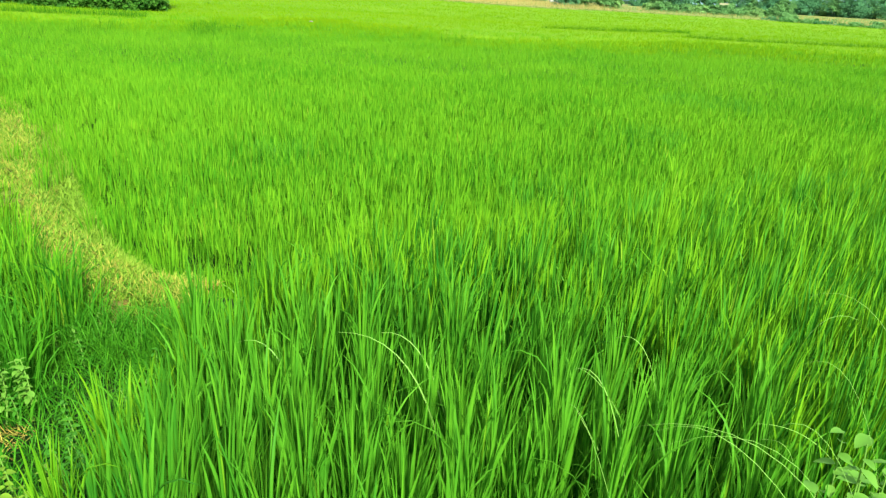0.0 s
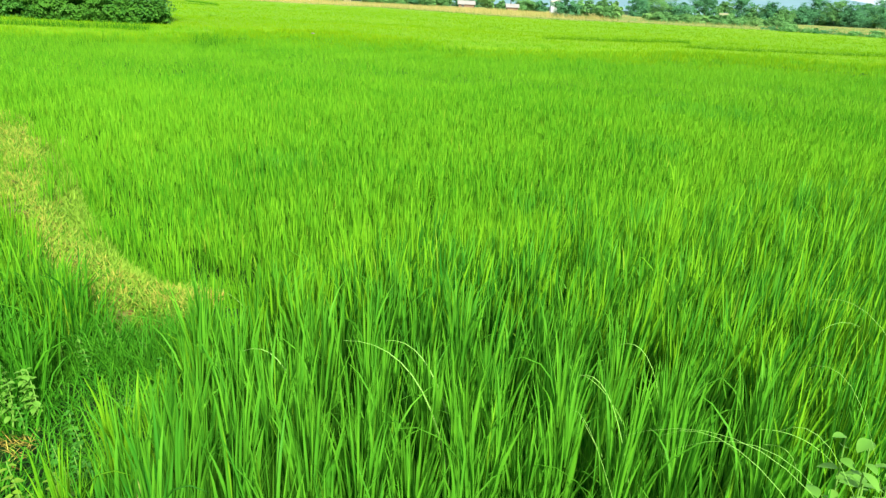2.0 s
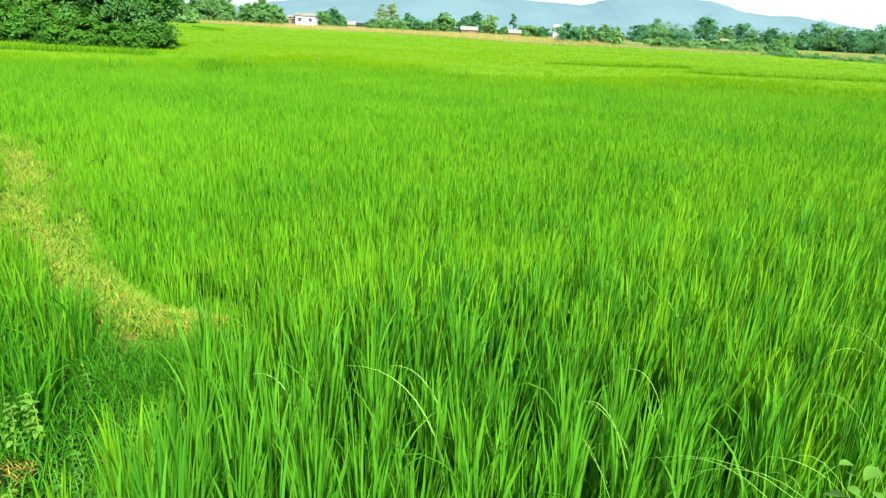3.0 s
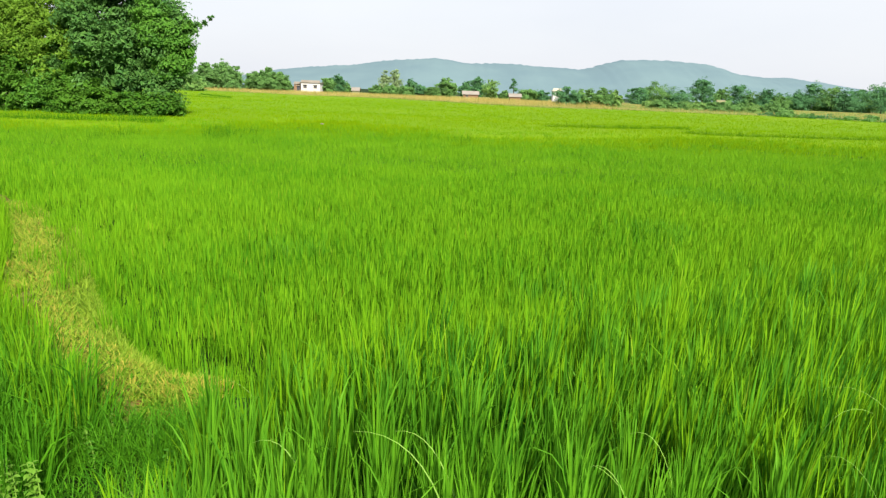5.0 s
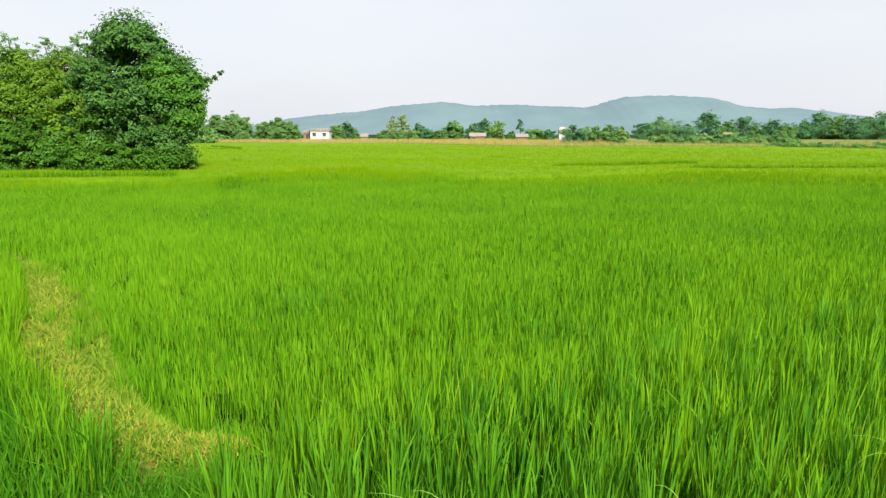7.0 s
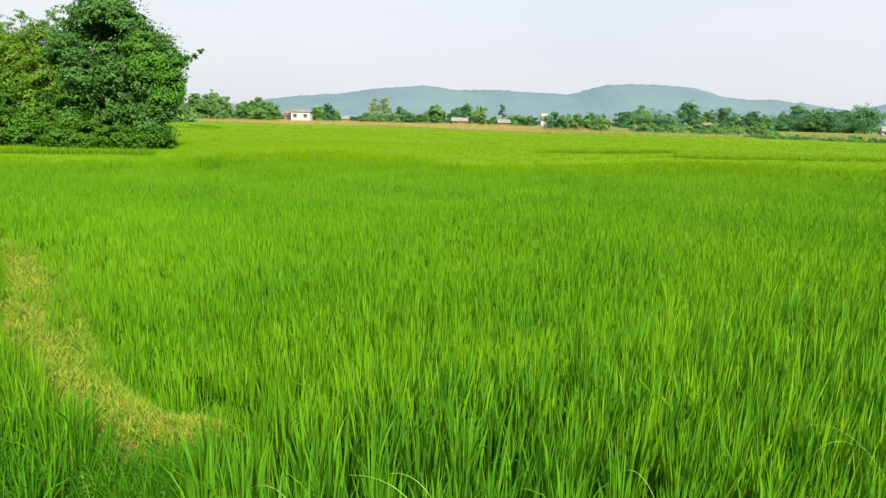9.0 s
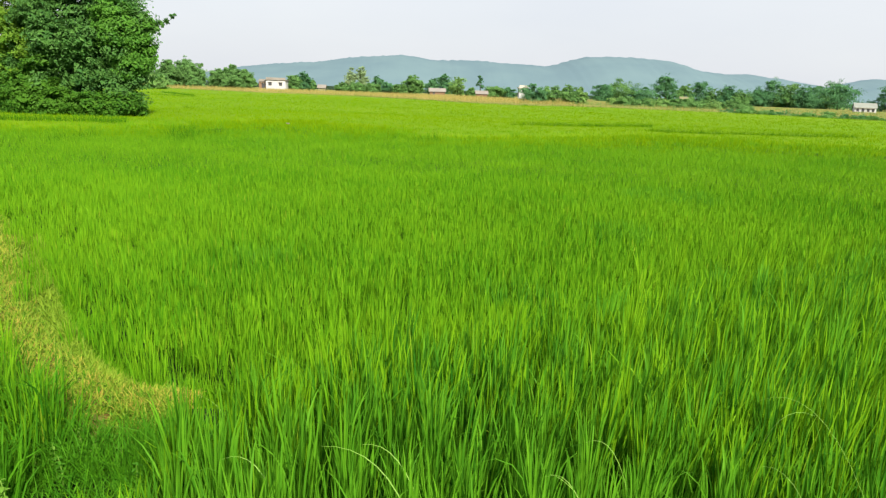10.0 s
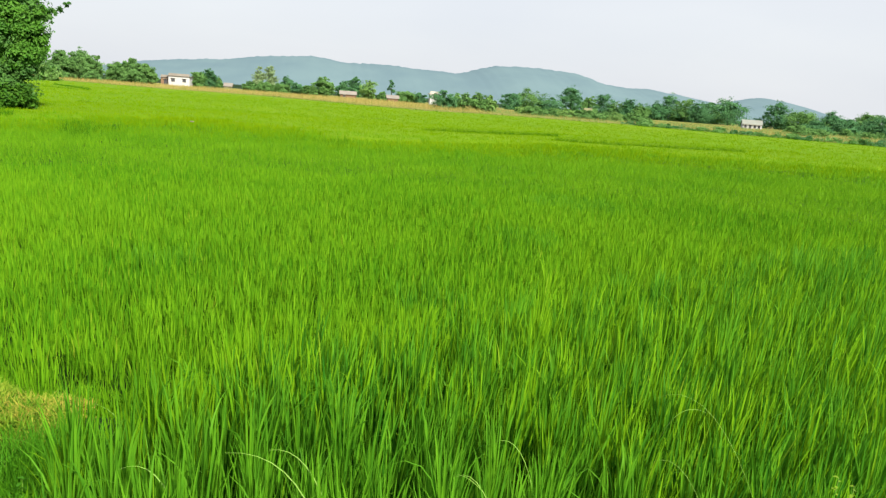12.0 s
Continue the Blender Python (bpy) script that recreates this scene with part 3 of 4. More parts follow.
# Rows of dark blades take the place of shadowed gaps between far plots.
for line, dens in (([(6.6, 42.2), (10.5, 43.6), (16.6, 46.6)], 420), ([(14, 40.2), (17.7, 39.8), (23.3, 40.4), (27, 41)], 380), ([(-35.4, 110), (-31, 102), (-26.4, 94)], 260), ([(-31, 92), (-24.5, 88)], 220), ([(-15.2, 51.4), (-14.2, 51.8)], 130), ([(3.5, 58.3), (6, 56)], 80)):
    dark_blade_line(line, 0.22, 0.57, "dark blades standing in for a shaded gap between far plots", dens)
for line, wide, dens in (([(-8.1, 25.4), (-7.4, 26.4), (-6.8, 27.6)], 0.5, 200), ([(-7.5, 24.6), (-6.9, 25.2)], 0.3, 130), ([(0.6, 26.4), (1.6, 27.6)], 0.8, 130), ([(-11.6, 20.7), (-11.0, 21.4)], 0.2, 45), ([(-10.9, 22.5), (-10.5, 25.5)], 0.3, 55), ([(-12.7, 31.2), (-11.8, 31.3)], 0.6, 160), ([(-8.6, 27.4), (-8.5, 29.8)], 0.4, 100)):
    dark_blade_line(line, wide, 0.64, "dark tuft of rank grass in the rice", dens)
dark_blade_line([(-19.5, 31.2), (-15.3, 31.9), (-12.2, 32.6)], 1.4, 0.66, "dark green grass growing at the foot of the trees", 420)
dark_blade_line([(50, 105), (64, 83), (78, 63), (100, 43)], 1.6, 1.3, "dark weedy bund along the paddy edge", 60)
dark_blade_line([(-60, 169), (-32, 149), (-9, 146), (10, 113)], 1.0, 0.9, "dark weeds where the paddy meets dry ground", 40)
dark_blade_line([(10, 113), (18, 107), (28, 115), (50, 106)], 1.6, 1.0, "dark weeds where the paddy meets dry ground", 50)


# ---- dry ground beyond the paddies ----
dry = grid_sheet("dry_field", np.arange(-240, 241, 3.0), np.arange(40, 300, 3.0),
                 lambda x, y: 0.45 + 0.06 * waves(x, y) - 1.2 * inside(np.stack((x.ravel(), y.ravel()), 1), [(-240, 0), (120, 0), (112, 40)] + FAR_EDGE[::-1] + [(-240, 205)]).reshape(x.shape), STRAW)
tagged(dry, "straw-coloured dry field beyond the paddies", "dry field", kind="stuff")


def dry_stand(poly, n, h, mat, label):
    pts = RNG.uniform(np.min(poly, 0), np.max(poly, 0), (n, 2))
    pts = pts[inside(pts, poly)]
    k = len(pts)
    v = blades(np.column_stack((pts, np.zeros(k) + 0.3)), h * RNG.uniform(0.5, 1.2, k), np.abs(RNG.normal(0.1, 0.15, k)), RNG.uniform(0, 6.28, k), RNG.uniform(0.05, 0.14, k), np.zeros(k), 1)
    return tagged(new("dry_grass", mesh_from("dry_grass", *v, mat)), label, "grass", kind="stuff")


dry_stand([(-110, 192), (-58, 170), (-32, 150), (-9, 147), (10, 116), (30, 118), (34, 160), (20, 200), (-110, 208)], 60000, 0.85, FAR_STRAW, "tall dry grass standing before the village trees")
dry_stand([(34, 118), (52, 108), (66, 86), (80, 66), (110, 60), (130, 150), (110, 190), (34, 190)], 26000, 0.6, FAR_STRAW, "tan grass on the fallow ground")
dry_stand([(34, 120), (52, 112), (70, 90), (110, 60), (130, 150), (110, 190), (34, 190)], 20000, 0.6, FAR_MID, "green grass on the fallow ground")


# ---- trees ----
def leaf_cloud(centres, radii, n, size, flat=0.5, shell=0.55, seed=0, ragged=0.18, clump=0.19, hollows=()):
    """Leaves as bent quads over a set of lobes; shell: how far in they reach. Returns verts, quads."""
    rng = np.random.default_rng(seed)
    centres, radii = np.asarray(centres, float), np.asarray(radii, float)
    weight = (radii[:, 0] * radii[:, 1] + radii[:, 0] * radii[:, 2])
    sprays = max(12, n // 28)
    pick = rng.choice(len(centres), sprays, p=weight / weight.sum())
    d = rng.normal(0, 1, (sprays, 3))
    d /= np.linalg.norm(d, axis=1)[:, None]
    r = 1 - shell * rng.random(sprays) ** 2.2 + rng.normal(0, ragged, sprays) * (rng.random(sprays) < 0.3)
    bumps = 1 + 0.2 * np.sin(5 * d[:, 0] + pick) * np.sin(6 * d[:, 2] + 2 * pick) + 0.1 * np.sin(9 * d[:, 1] + 3 * pick)
    hub = centres[pick] + d * radii[pick] * (r * bumps)[:, None]
    own = rng.integers(0, sprays, n)
    d, reach = d[own], radii[pick][own].mean(1) * clump
    p = hub[own] + np.clip(rng.normal(0, 1, (n, 3)), -1.5, 1.5) * reach[:, None] * np.array([1, 1, 0.55])
    nrm = d + rng.normal(0, flat, (n, 3)) + np.array([0, 0, 0.45])
    nrm /= np.linalg.norm(nrm, axis=1)[:, None]
    ref = rng.normal(0, 1, (n, 3))
    u = np.cross(nrm, ref)
    u /= np.linalg.norm(u, axis=1)[:, None]
    w = np.cross(nrm, u)
    s = (size * rng.uniform(0.55, 1.35, n))[:, None]
    tip = 0.15 * s * nrm
    v = np.stack((p - u * s * 0.7, p - w * s * 0.36 + tip, p + u * s * 0.7 - tip, p + w * s * 0.36 + tip), 1).reshape(-1, 3)
    q = np.arange(4 * n).reshape(-1, 4)
    keep = p[:, 2] > 0.05
    for centre, size_h in hollows:
        keep &= (((p - np.array(centre)) / np.array(size_h)) ** 2).sum(1) > 1
    return v, q[keep]


def crown_mesh(cen, rad, n, leaf, seed, mat, shell=0.55, ragged=0.18, clump=0.19, inner=True, hollows=()):
    """A crown: an outer layer of leaves and, inside it, broader sprays that close the gaps."""
    v, q = leaf_cloud(cen, rad, n, leaf, seed=seed, shell=shell, ragged=ragged, clump=clump, hollows=hollows)
    if not inner:
        return mesh_from("crown", v, q, [], mat, False)
    v2, q2 = leaf_cloud(cen, np.asarray(rad) * 0.74, n // 2, leaf * 1.7, seed=seed + 900, shell=0.3, ragged=0.0, flat=0.3, clump=0.3, hollows=[(c, (a * 0.9, b * 0.6, h * 0.9)) for c, (a, b, h) in hollows])
    return mesh_from("crown", np.concatenate((v, v2)), np.concatenate((q, q2 + len(v))), [], mat, False)


def limb(bm, a, b, r0, r1, bend=0.1, seg=5, sides=7):
    """A tapered, slightly bent limb from a to b."""
    a, b = Vector(a), Vector(b)
    axis = (b - a).normalized()
    u = axis.orthogonal().normalized()
    w = axis.cross(u)
    rings = []
    for k in range(seg + 1):
        s = k / seg
        c = a.lerp(b, s) + u * (bend * (b - a).length * math.sin(math.pi * s))
        r = r0 + (r1 - r0) * s
        rings.append([bm.verts.new(c + (u * math.cos(t) + w * math.sin(t)) * r) for t in [2 * math.pi * j / sides for j in range(sides)]])
    for p, q in zip(rings, rings[1:]):
        for j in range(sides):
            bm.faces.new((p[j], p[(j + 1) % sides], q[(j + 1) % sides], q[j]))
    bm.faces.new(rings[-1])


def tree(name, x, y, h, width, mat, label, seed, leaves=1400, leaf=0.42, low=0.16, category="tree", group="", shape="round", lobes=9):
    """A tree of height h: trunk and limbs, and a crown of leaves over uneven lobes."""
    rnd = random.Random(seed)
    ob = thing(name, x, y, 0, label, category, group)
    cen, rad = [], []
    for k in range(lobes):
        s = (k + 0.5) / lobes
        zc = h * (low + (0.95 - low) * s)
        if shape == "round":
            spread_r = width / 2 * math.sin(math.pi * min(0.92, 0.22 + 0.72 * s)) ** 0.7
        elif shape == "umbrella":
            zc, spread_r = h * (0.62 + 0.28 * s), width / 2 * (1.0 - 0.55 * s)
        else:
            spread_r = width / 2 * (1.05 - 0.75 * s)
        a = k * 2.4 + rnd.uniform(-0.5, 0.5)
        off = spread_r * rnd.uniform(0.35, 0.62)
        r = max(0.25 * width / 2, spread_r * rnd.uniform(0.42, 0.62))
        rz = min(r * rnd.uniform(0.7, 1.0), h - zc + 0.1 * h, max(0.5, h * 0.24))
        cen.append((off * math.cos(a), off * math.sin(a), min(zc, h - rz * 0.95)))
        rad.append((r, r, rz))
    bm = bmesh.new()
    fork = (rnd.uniform(-0.1, 0.1) * width * 0.3, 0, h * max(0.3, low + 0.12))
    tr = 0.022 * h + 0.04
    limb(bm, (0, 0, -0.1), fork, tr, tr * 0.7, 0.03)
    for c in cen[1::2]:
        limb(bm, fork, c, tr * 0.6, tr * 0.15, rnd.uniform(-0.1, 0.1), 4, 5)
    part("trunk", bm, BARK, ob)
    crown = new("crown", crown_mesh(cen, np.asarray(rad) * 1.12, int(leaves * 1.65), leaf * 0.72, seed, mat, clump=0.27))
    crown.parent = ob
    return ob


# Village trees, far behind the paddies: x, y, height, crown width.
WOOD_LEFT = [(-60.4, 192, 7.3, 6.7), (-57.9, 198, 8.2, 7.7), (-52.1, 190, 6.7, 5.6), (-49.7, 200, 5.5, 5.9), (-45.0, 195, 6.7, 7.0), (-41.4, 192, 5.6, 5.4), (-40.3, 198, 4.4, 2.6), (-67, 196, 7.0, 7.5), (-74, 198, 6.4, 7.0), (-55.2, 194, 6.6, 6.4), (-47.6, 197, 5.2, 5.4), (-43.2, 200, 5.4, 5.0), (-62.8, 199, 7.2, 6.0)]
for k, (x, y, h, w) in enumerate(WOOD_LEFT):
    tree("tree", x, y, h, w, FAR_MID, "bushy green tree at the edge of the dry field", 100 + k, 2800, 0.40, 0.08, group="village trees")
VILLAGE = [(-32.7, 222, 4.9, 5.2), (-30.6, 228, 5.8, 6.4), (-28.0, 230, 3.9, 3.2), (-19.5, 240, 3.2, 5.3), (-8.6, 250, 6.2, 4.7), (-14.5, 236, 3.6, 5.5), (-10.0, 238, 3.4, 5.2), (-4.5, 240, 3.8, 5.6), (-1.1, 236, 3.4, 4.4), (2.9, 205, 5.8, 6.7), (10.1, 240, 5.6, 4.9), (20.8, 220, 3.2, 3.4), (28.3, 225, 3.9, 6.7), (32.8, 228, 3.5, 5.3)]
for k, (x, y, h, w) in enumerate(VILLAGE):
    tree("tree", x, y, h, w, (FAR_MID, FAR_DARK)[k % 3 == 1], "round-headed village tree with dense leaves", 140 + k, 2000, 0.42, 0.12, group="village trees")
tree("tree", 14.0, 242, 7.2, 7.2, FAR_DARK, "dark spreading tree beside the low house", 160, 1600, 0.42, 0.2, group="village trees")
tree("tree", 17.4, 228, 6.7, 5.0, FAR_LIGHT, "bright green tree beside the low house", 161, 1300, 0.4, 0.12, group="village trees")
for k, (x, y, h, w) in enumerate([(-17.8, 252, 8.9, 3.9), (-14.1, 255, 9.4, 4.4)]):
    tree("tree", x, y, h, w * 1.2, FAR_PALE, "tall pale slender tree with thin crown, painted haze in its tone", 165 + k, 1700, 0.34, 0.2, group="village trees")
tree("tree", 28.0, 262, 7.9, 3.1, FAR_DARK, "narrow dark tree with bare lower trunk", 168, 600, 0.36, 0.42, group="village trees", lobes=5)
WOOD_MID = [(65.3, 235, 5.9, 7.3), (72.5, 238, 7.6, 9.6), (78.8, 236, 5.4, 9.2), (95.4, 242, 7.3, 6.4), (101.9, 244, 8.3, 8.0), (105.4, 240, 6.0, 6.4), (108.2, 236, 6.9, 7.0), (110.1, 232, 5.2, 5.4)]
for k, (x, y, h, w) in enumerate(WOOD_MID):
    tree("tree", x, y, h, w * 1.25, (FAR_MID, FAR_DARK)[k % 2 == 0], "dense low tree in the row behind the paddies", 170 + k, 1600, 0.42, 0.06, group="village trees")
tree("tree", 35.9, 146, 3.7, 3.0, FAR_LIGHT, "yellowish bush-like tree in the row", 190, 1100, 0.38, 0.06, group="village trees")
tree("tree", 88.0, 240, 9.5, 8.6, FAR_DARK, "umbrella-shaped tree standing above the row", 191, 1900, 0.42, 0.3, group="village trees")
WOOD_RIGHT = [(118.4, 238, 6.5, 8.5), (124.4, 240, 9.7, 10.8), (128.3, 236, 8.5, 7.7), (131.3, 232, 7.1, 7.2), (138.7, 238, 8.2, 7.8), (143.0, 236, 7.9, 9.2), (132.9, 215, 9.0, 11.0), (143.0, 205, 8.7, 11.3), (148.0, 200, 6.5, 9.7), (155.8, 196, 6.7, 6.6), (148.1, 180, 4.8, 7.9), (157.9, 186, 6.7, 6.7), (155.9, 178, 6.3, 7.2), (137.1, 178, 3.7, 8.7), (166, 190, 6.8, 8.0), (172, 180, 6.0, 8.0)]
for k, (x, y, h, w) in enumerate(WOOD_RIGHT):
    tree("tree", x, y, h, w * 1.3, (FAR_DARK, FAR_DARK, FAR_MID)[k % 3], "tall tree in the wood behind the field, blued by painted haze", 200 + k, 2000, 0.45, 0.08, group="village trees", shape=("round", "cone", "round")[k % 3])
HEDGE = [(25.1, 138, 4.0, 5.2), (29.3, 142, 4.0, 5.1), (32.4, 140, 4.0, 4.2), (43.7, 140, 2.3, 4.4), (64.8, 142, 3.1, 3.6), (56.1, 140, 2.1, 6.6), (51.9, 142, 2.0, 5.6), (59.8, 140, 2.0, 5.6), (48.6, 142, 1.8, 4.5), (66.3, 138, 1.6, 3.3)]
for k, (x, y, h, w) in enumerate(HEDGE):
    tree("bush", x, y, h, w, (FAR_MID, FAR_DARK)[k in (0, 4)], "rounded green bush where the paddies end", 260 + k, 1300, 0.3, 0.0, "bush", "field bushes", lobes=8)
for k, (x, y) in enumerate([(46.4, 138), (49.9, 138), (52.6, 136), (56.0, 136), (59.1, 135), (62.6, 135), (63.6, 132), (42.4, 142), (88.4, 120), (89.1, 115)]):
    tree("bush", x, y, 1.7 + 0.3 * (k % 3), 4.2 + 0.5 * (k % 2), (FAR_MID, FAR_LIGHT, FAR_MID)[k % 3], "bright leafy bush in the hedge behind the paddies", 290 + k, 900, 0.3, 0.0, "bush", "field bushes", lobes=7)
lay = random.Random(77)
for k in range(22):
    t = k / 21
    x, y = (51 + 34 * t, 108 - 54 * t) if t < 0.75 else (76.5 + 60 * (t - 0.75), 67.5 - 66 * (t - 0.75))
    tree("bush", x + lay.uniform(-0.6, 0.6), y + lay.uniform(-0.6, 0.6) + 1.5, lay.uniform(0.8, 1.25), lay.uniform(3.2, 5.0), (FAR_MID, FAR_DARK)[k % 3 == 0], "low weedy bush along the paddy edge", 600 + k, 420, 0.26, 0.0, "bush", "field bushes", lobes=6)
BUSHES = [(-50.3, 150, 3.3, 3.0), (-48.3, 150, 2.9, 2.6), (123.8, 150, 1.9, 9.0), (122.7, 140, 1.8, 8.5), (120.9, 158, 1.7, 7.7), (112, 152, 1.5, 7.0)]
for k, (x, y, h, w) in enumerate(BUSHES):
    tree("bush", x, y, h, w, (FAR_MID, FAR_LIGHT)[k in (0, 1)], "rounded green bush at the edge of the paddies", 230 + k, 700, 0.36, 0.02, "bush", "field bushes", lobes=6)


# ---- grove beside the near plots ----
def mass(name, x, y, cen, rad, n, leaf, mat, label, seed, trunk_h, category="tree", shell=0.5, extra=(), inner=True, hollows=(), pits=0):
    """A tree or shrub given by its own lobes (relative to its foot)."""
    ob = thing(name, x, y, 0, label, category, "grove trees")
    bm = bmesh.new()
    top = (0, 0, trunk_h)
    limb(bm, (0, 0, -0.1), top, 0.05 * trunk_h ** 0.7 + 0.04, 0.03 * trunk_h ** 0.7, 0.03, 6, 8)
    for c in cen:
        if c[2] > trunk_h * 0.4:
            limb(bm, (0, 0, trunk_h * 0.55), c, 0.07, 0.02, 0.06, 4, 5)
    part("trunk", bm, BARK, ob)
    hollows = list(hollows)
    rnd = random.Random(seed)
    for _ in range(pits):
        j = rnd.randrange(len(cen))
        a, b = rnd.uniform(-1.1, 1.1), rnd.uniform(-0.9, 0.5)
        at = (cen[j][0] + rad[j][0] * math.sin(a), cen[j][1] - rad[j][1] * math.cos(a), cen[j][2] + rad[j][2] * b)
        hollows.append((at, (rnd.uniform(0.25, 0.5), rnd.uniform(0.8, 1.4), rnd.uniform(0.18, 0.4))))
    crown = new("crown", crown_mesh(cen, rad, n, leaf, seed, mat, shell, 0.1, inner=inner, hollows=hollows))
    crown.parent = ob
    for k, (c2, r2, n2, leaf2, mat2, name2, label2) in enumerate(extra):
        o = new(name2, crown_mesh(c2, r2, n2, leaf2, seed + 50 + k, mat2, 0.5, 0.1))
        o.parent = ob
        tagged(o, label2)
    return ob


big = [(-1.3, 0.9, 2.4), (0.0, 0.6, 4.2), (-0.4, 0, 7.35), (-1.4, 0.2, 6.9), (0.8, -0.1, 6.7), (-2.2, -0.3, 5.3), (2.2, -0.3, 5.4), (0.2, 0.8, 6.0), (-1.6, -1.0, 4.2), (0.3, -1.3, 4.2), (1.9, -0.9, 3.9), (-2.6, -0.4, 3.2), (0.0, -1.2, 2.6), (2.3, -0.4, 2.6), (-1.4, -1.1, 1.8), (1.4, -1.2, 1.5), (2.3, -0.9, 1.1)]
big_r = [(1.4, 0.8, 1.7), (2.4, 1.2, 3.4), (1.5, 1.6, 1.35), (1.3, 1.3, 1.0), (1.15, 1.3, 1.0), (1.2, 1.2, 1.1), (1.3, 1.2, 1.1), (1.6, 1.2, 1.0), (1.3, 1.0, 0.9), (1.4, 1.0, 1.0), (1.2, 1.0, 1.1), (1.1, 1.0, 1.0), (1.3, 1.0, 0.9), (1.1, 1.0, 1.1), (1.2, 1.0, 0.8), (1.3, 1.0, 0.9), (0.8, 0.9, 0.8)]
mass("tree", -16.6, 39.5, big, big_r, 36000, 0.125, TREE_DARK, "large dark-leaved tree draped with climbing vines", 301, 5.0, pits=16, hollows=[((-0.28, -1.2, 6.3), (0.85, 2.8, 0.6)), ((-1.05, -1.9, 2.2), (0.5, 1.5, 0.9)), ((-0.1, -2.0, 1.5), (0.45, 1.4, 0.5)), ((-2.75, -1.3, 4.0), (0.55, 1.6, 1.1)), ((1.2, -1.6, 5.2), (0.38, 1.5, 0.55)), ((-2.6, -1.2, 2.9), (0.5, 1.2, 0.7)), ((1.3, -1.8, 5.2), (0.3, 1.0, 0.5)), ((-0.3, -2.0, 2.4), (0.5, 1.2, 0.7)), ((-1.6, -2.0, 3.0), (0.4, 0.9, 0.5))], extra=[
    ([(2.1, -1.2, 4.7), (2.9, -0.8, 3.7), (3.2, -0.5, 5.0), (1.9, -1.4, 5.6), (2.5, -1.1, 2.9)], [(1.1, 0.9, 1.0), (0.9, 0.8, 1.0), (0.6, 0.6, 0.6), (0.8, 0.7, 0.6), (0.8, 0.7, 0.7)], 9000, 0.12, TREE_MID, "bright_foliage", "fresh green leaves of a younger bough"),
    ([(3.7, -0.6, 4.8), (4.15, -0.6, 5.15), (4.6, -0.6, 5.45)], [(0.45, 0.2, 0.25), (0.4, 0.2, 0.2), (0.35, 0.2, 0.15)], 260, 0.12, TREE_DARK, "side_branch", "leafy branch reaching out of the crown"),
    ([(3.2, -0.6, 4.1), (3.5, -0.6, 4.05), (3.75, -0.6, 3.95)], [(0.35, 0.2, 0.18), (0.3, 0.15, 0.15), (0.2, 0.12, 0.12)], 110, 0.11, TREE_DARK, "side_branch", "short leafy twig hanging from the crown"),
    ([(-2.4, -1.9, 1.0), (-0.8, -2.1, 0.9), (0.8, -2.1, 0.8), (1.9, -1.9, 0.8), (2.7, -1.5, 0.7)], [(1.1, 0.8, 0.9), (1.1, 0.8, 0.8), (1.1, 0.8, 0.8), (1.0, 0.8, 0.8), (0.7, 0.7, 0.9)], 9000, 0.12, VINE, "creeper", "mat of bright creeper leaves round the foot")])
mass("tree", -20.6, 40.0, [(0, 0, 5.8), (-1.2, 0, 5.2), (1.0, -0.2, 5.0), (0, -0.6, 4.2), (-1.6, -0.5, 3.6), (1.3, -0.6, 3.4), (0, -1, 2.6)], [(1.2, 1.1, 1.0), (1.2, 1, 1.0), (1.1, 1, 1), (1.3, 1, 1), (1.1, 1, 1), (1.1, 1, 1), (1.3, 1, 1)], 13000, 0.11, TREE_LIGHT, "yellow-green feathery tree among creepers", 311, 4.2, pits=16)
mass("tree", -23.6, 40.5, [(0, 0, 6.0), (-1.2, 0, 5.0), (1.0, -0.2, 5.2), (0, -0.6, 4.2), (-1.6, -0.5, 3.4), (1.3, -0.6, 3.4), (0, -1, 2.4)], [(1.2, 1.1, 1.0), (1.3, 1, 1.0), (1.2, 1, 1), (1.3, 1, 1), (1.3, 1, 1.1), (1.2, 1, 1.1), (1.5, 1, 1)], 13000, 0.115, TREE_LIGHT, "yellow-green bushy tree among creepers", 312, 4.2, pits=16)
mass("tree", -27.5, 41, [(0, 0, 5.6), (-1.5, 0, 5.0), (1.4, -0.2, 4.8), (0, -0.6, 3.8), (-1.8, -0.5, 3.0), (1.6, -0.6, 3.0), (0, -1, 2.0)], [(1.4, 1.1, 1.0), (1.5, 1, 1.0), (1.4, 1, 1), (1.5, 1, 1), (1.5, 1, 1.1), (1.4, 1, 1.1), (1.8, 1, 1)], 10000, 0.13, TREE_MID, "green bushy tree among creepers", 313, 4.2, pits=16)
for k, (x, h) in enumerate(((-22.2, 7.9), (-24.2, 7.7), (-26.4, 8.0))):
    mass("tree", x, 44.5, [(0, 0, h), (0.6, 0.1, h - 0.45), (-0.6, 0, h - 0.5), (0.1, 0, h - 1.1)], [(0.6, 0.5, 0.35), (0.55, 0.5, 0.35), (0.55, 0.5, 0.35), (0.8, 0.6, 0.5)], 1500, 0.085, FAR_MID, "thin feathery tree rising behind the grove", 320 + k, h - 1.7, shell=0.95, inner=False)
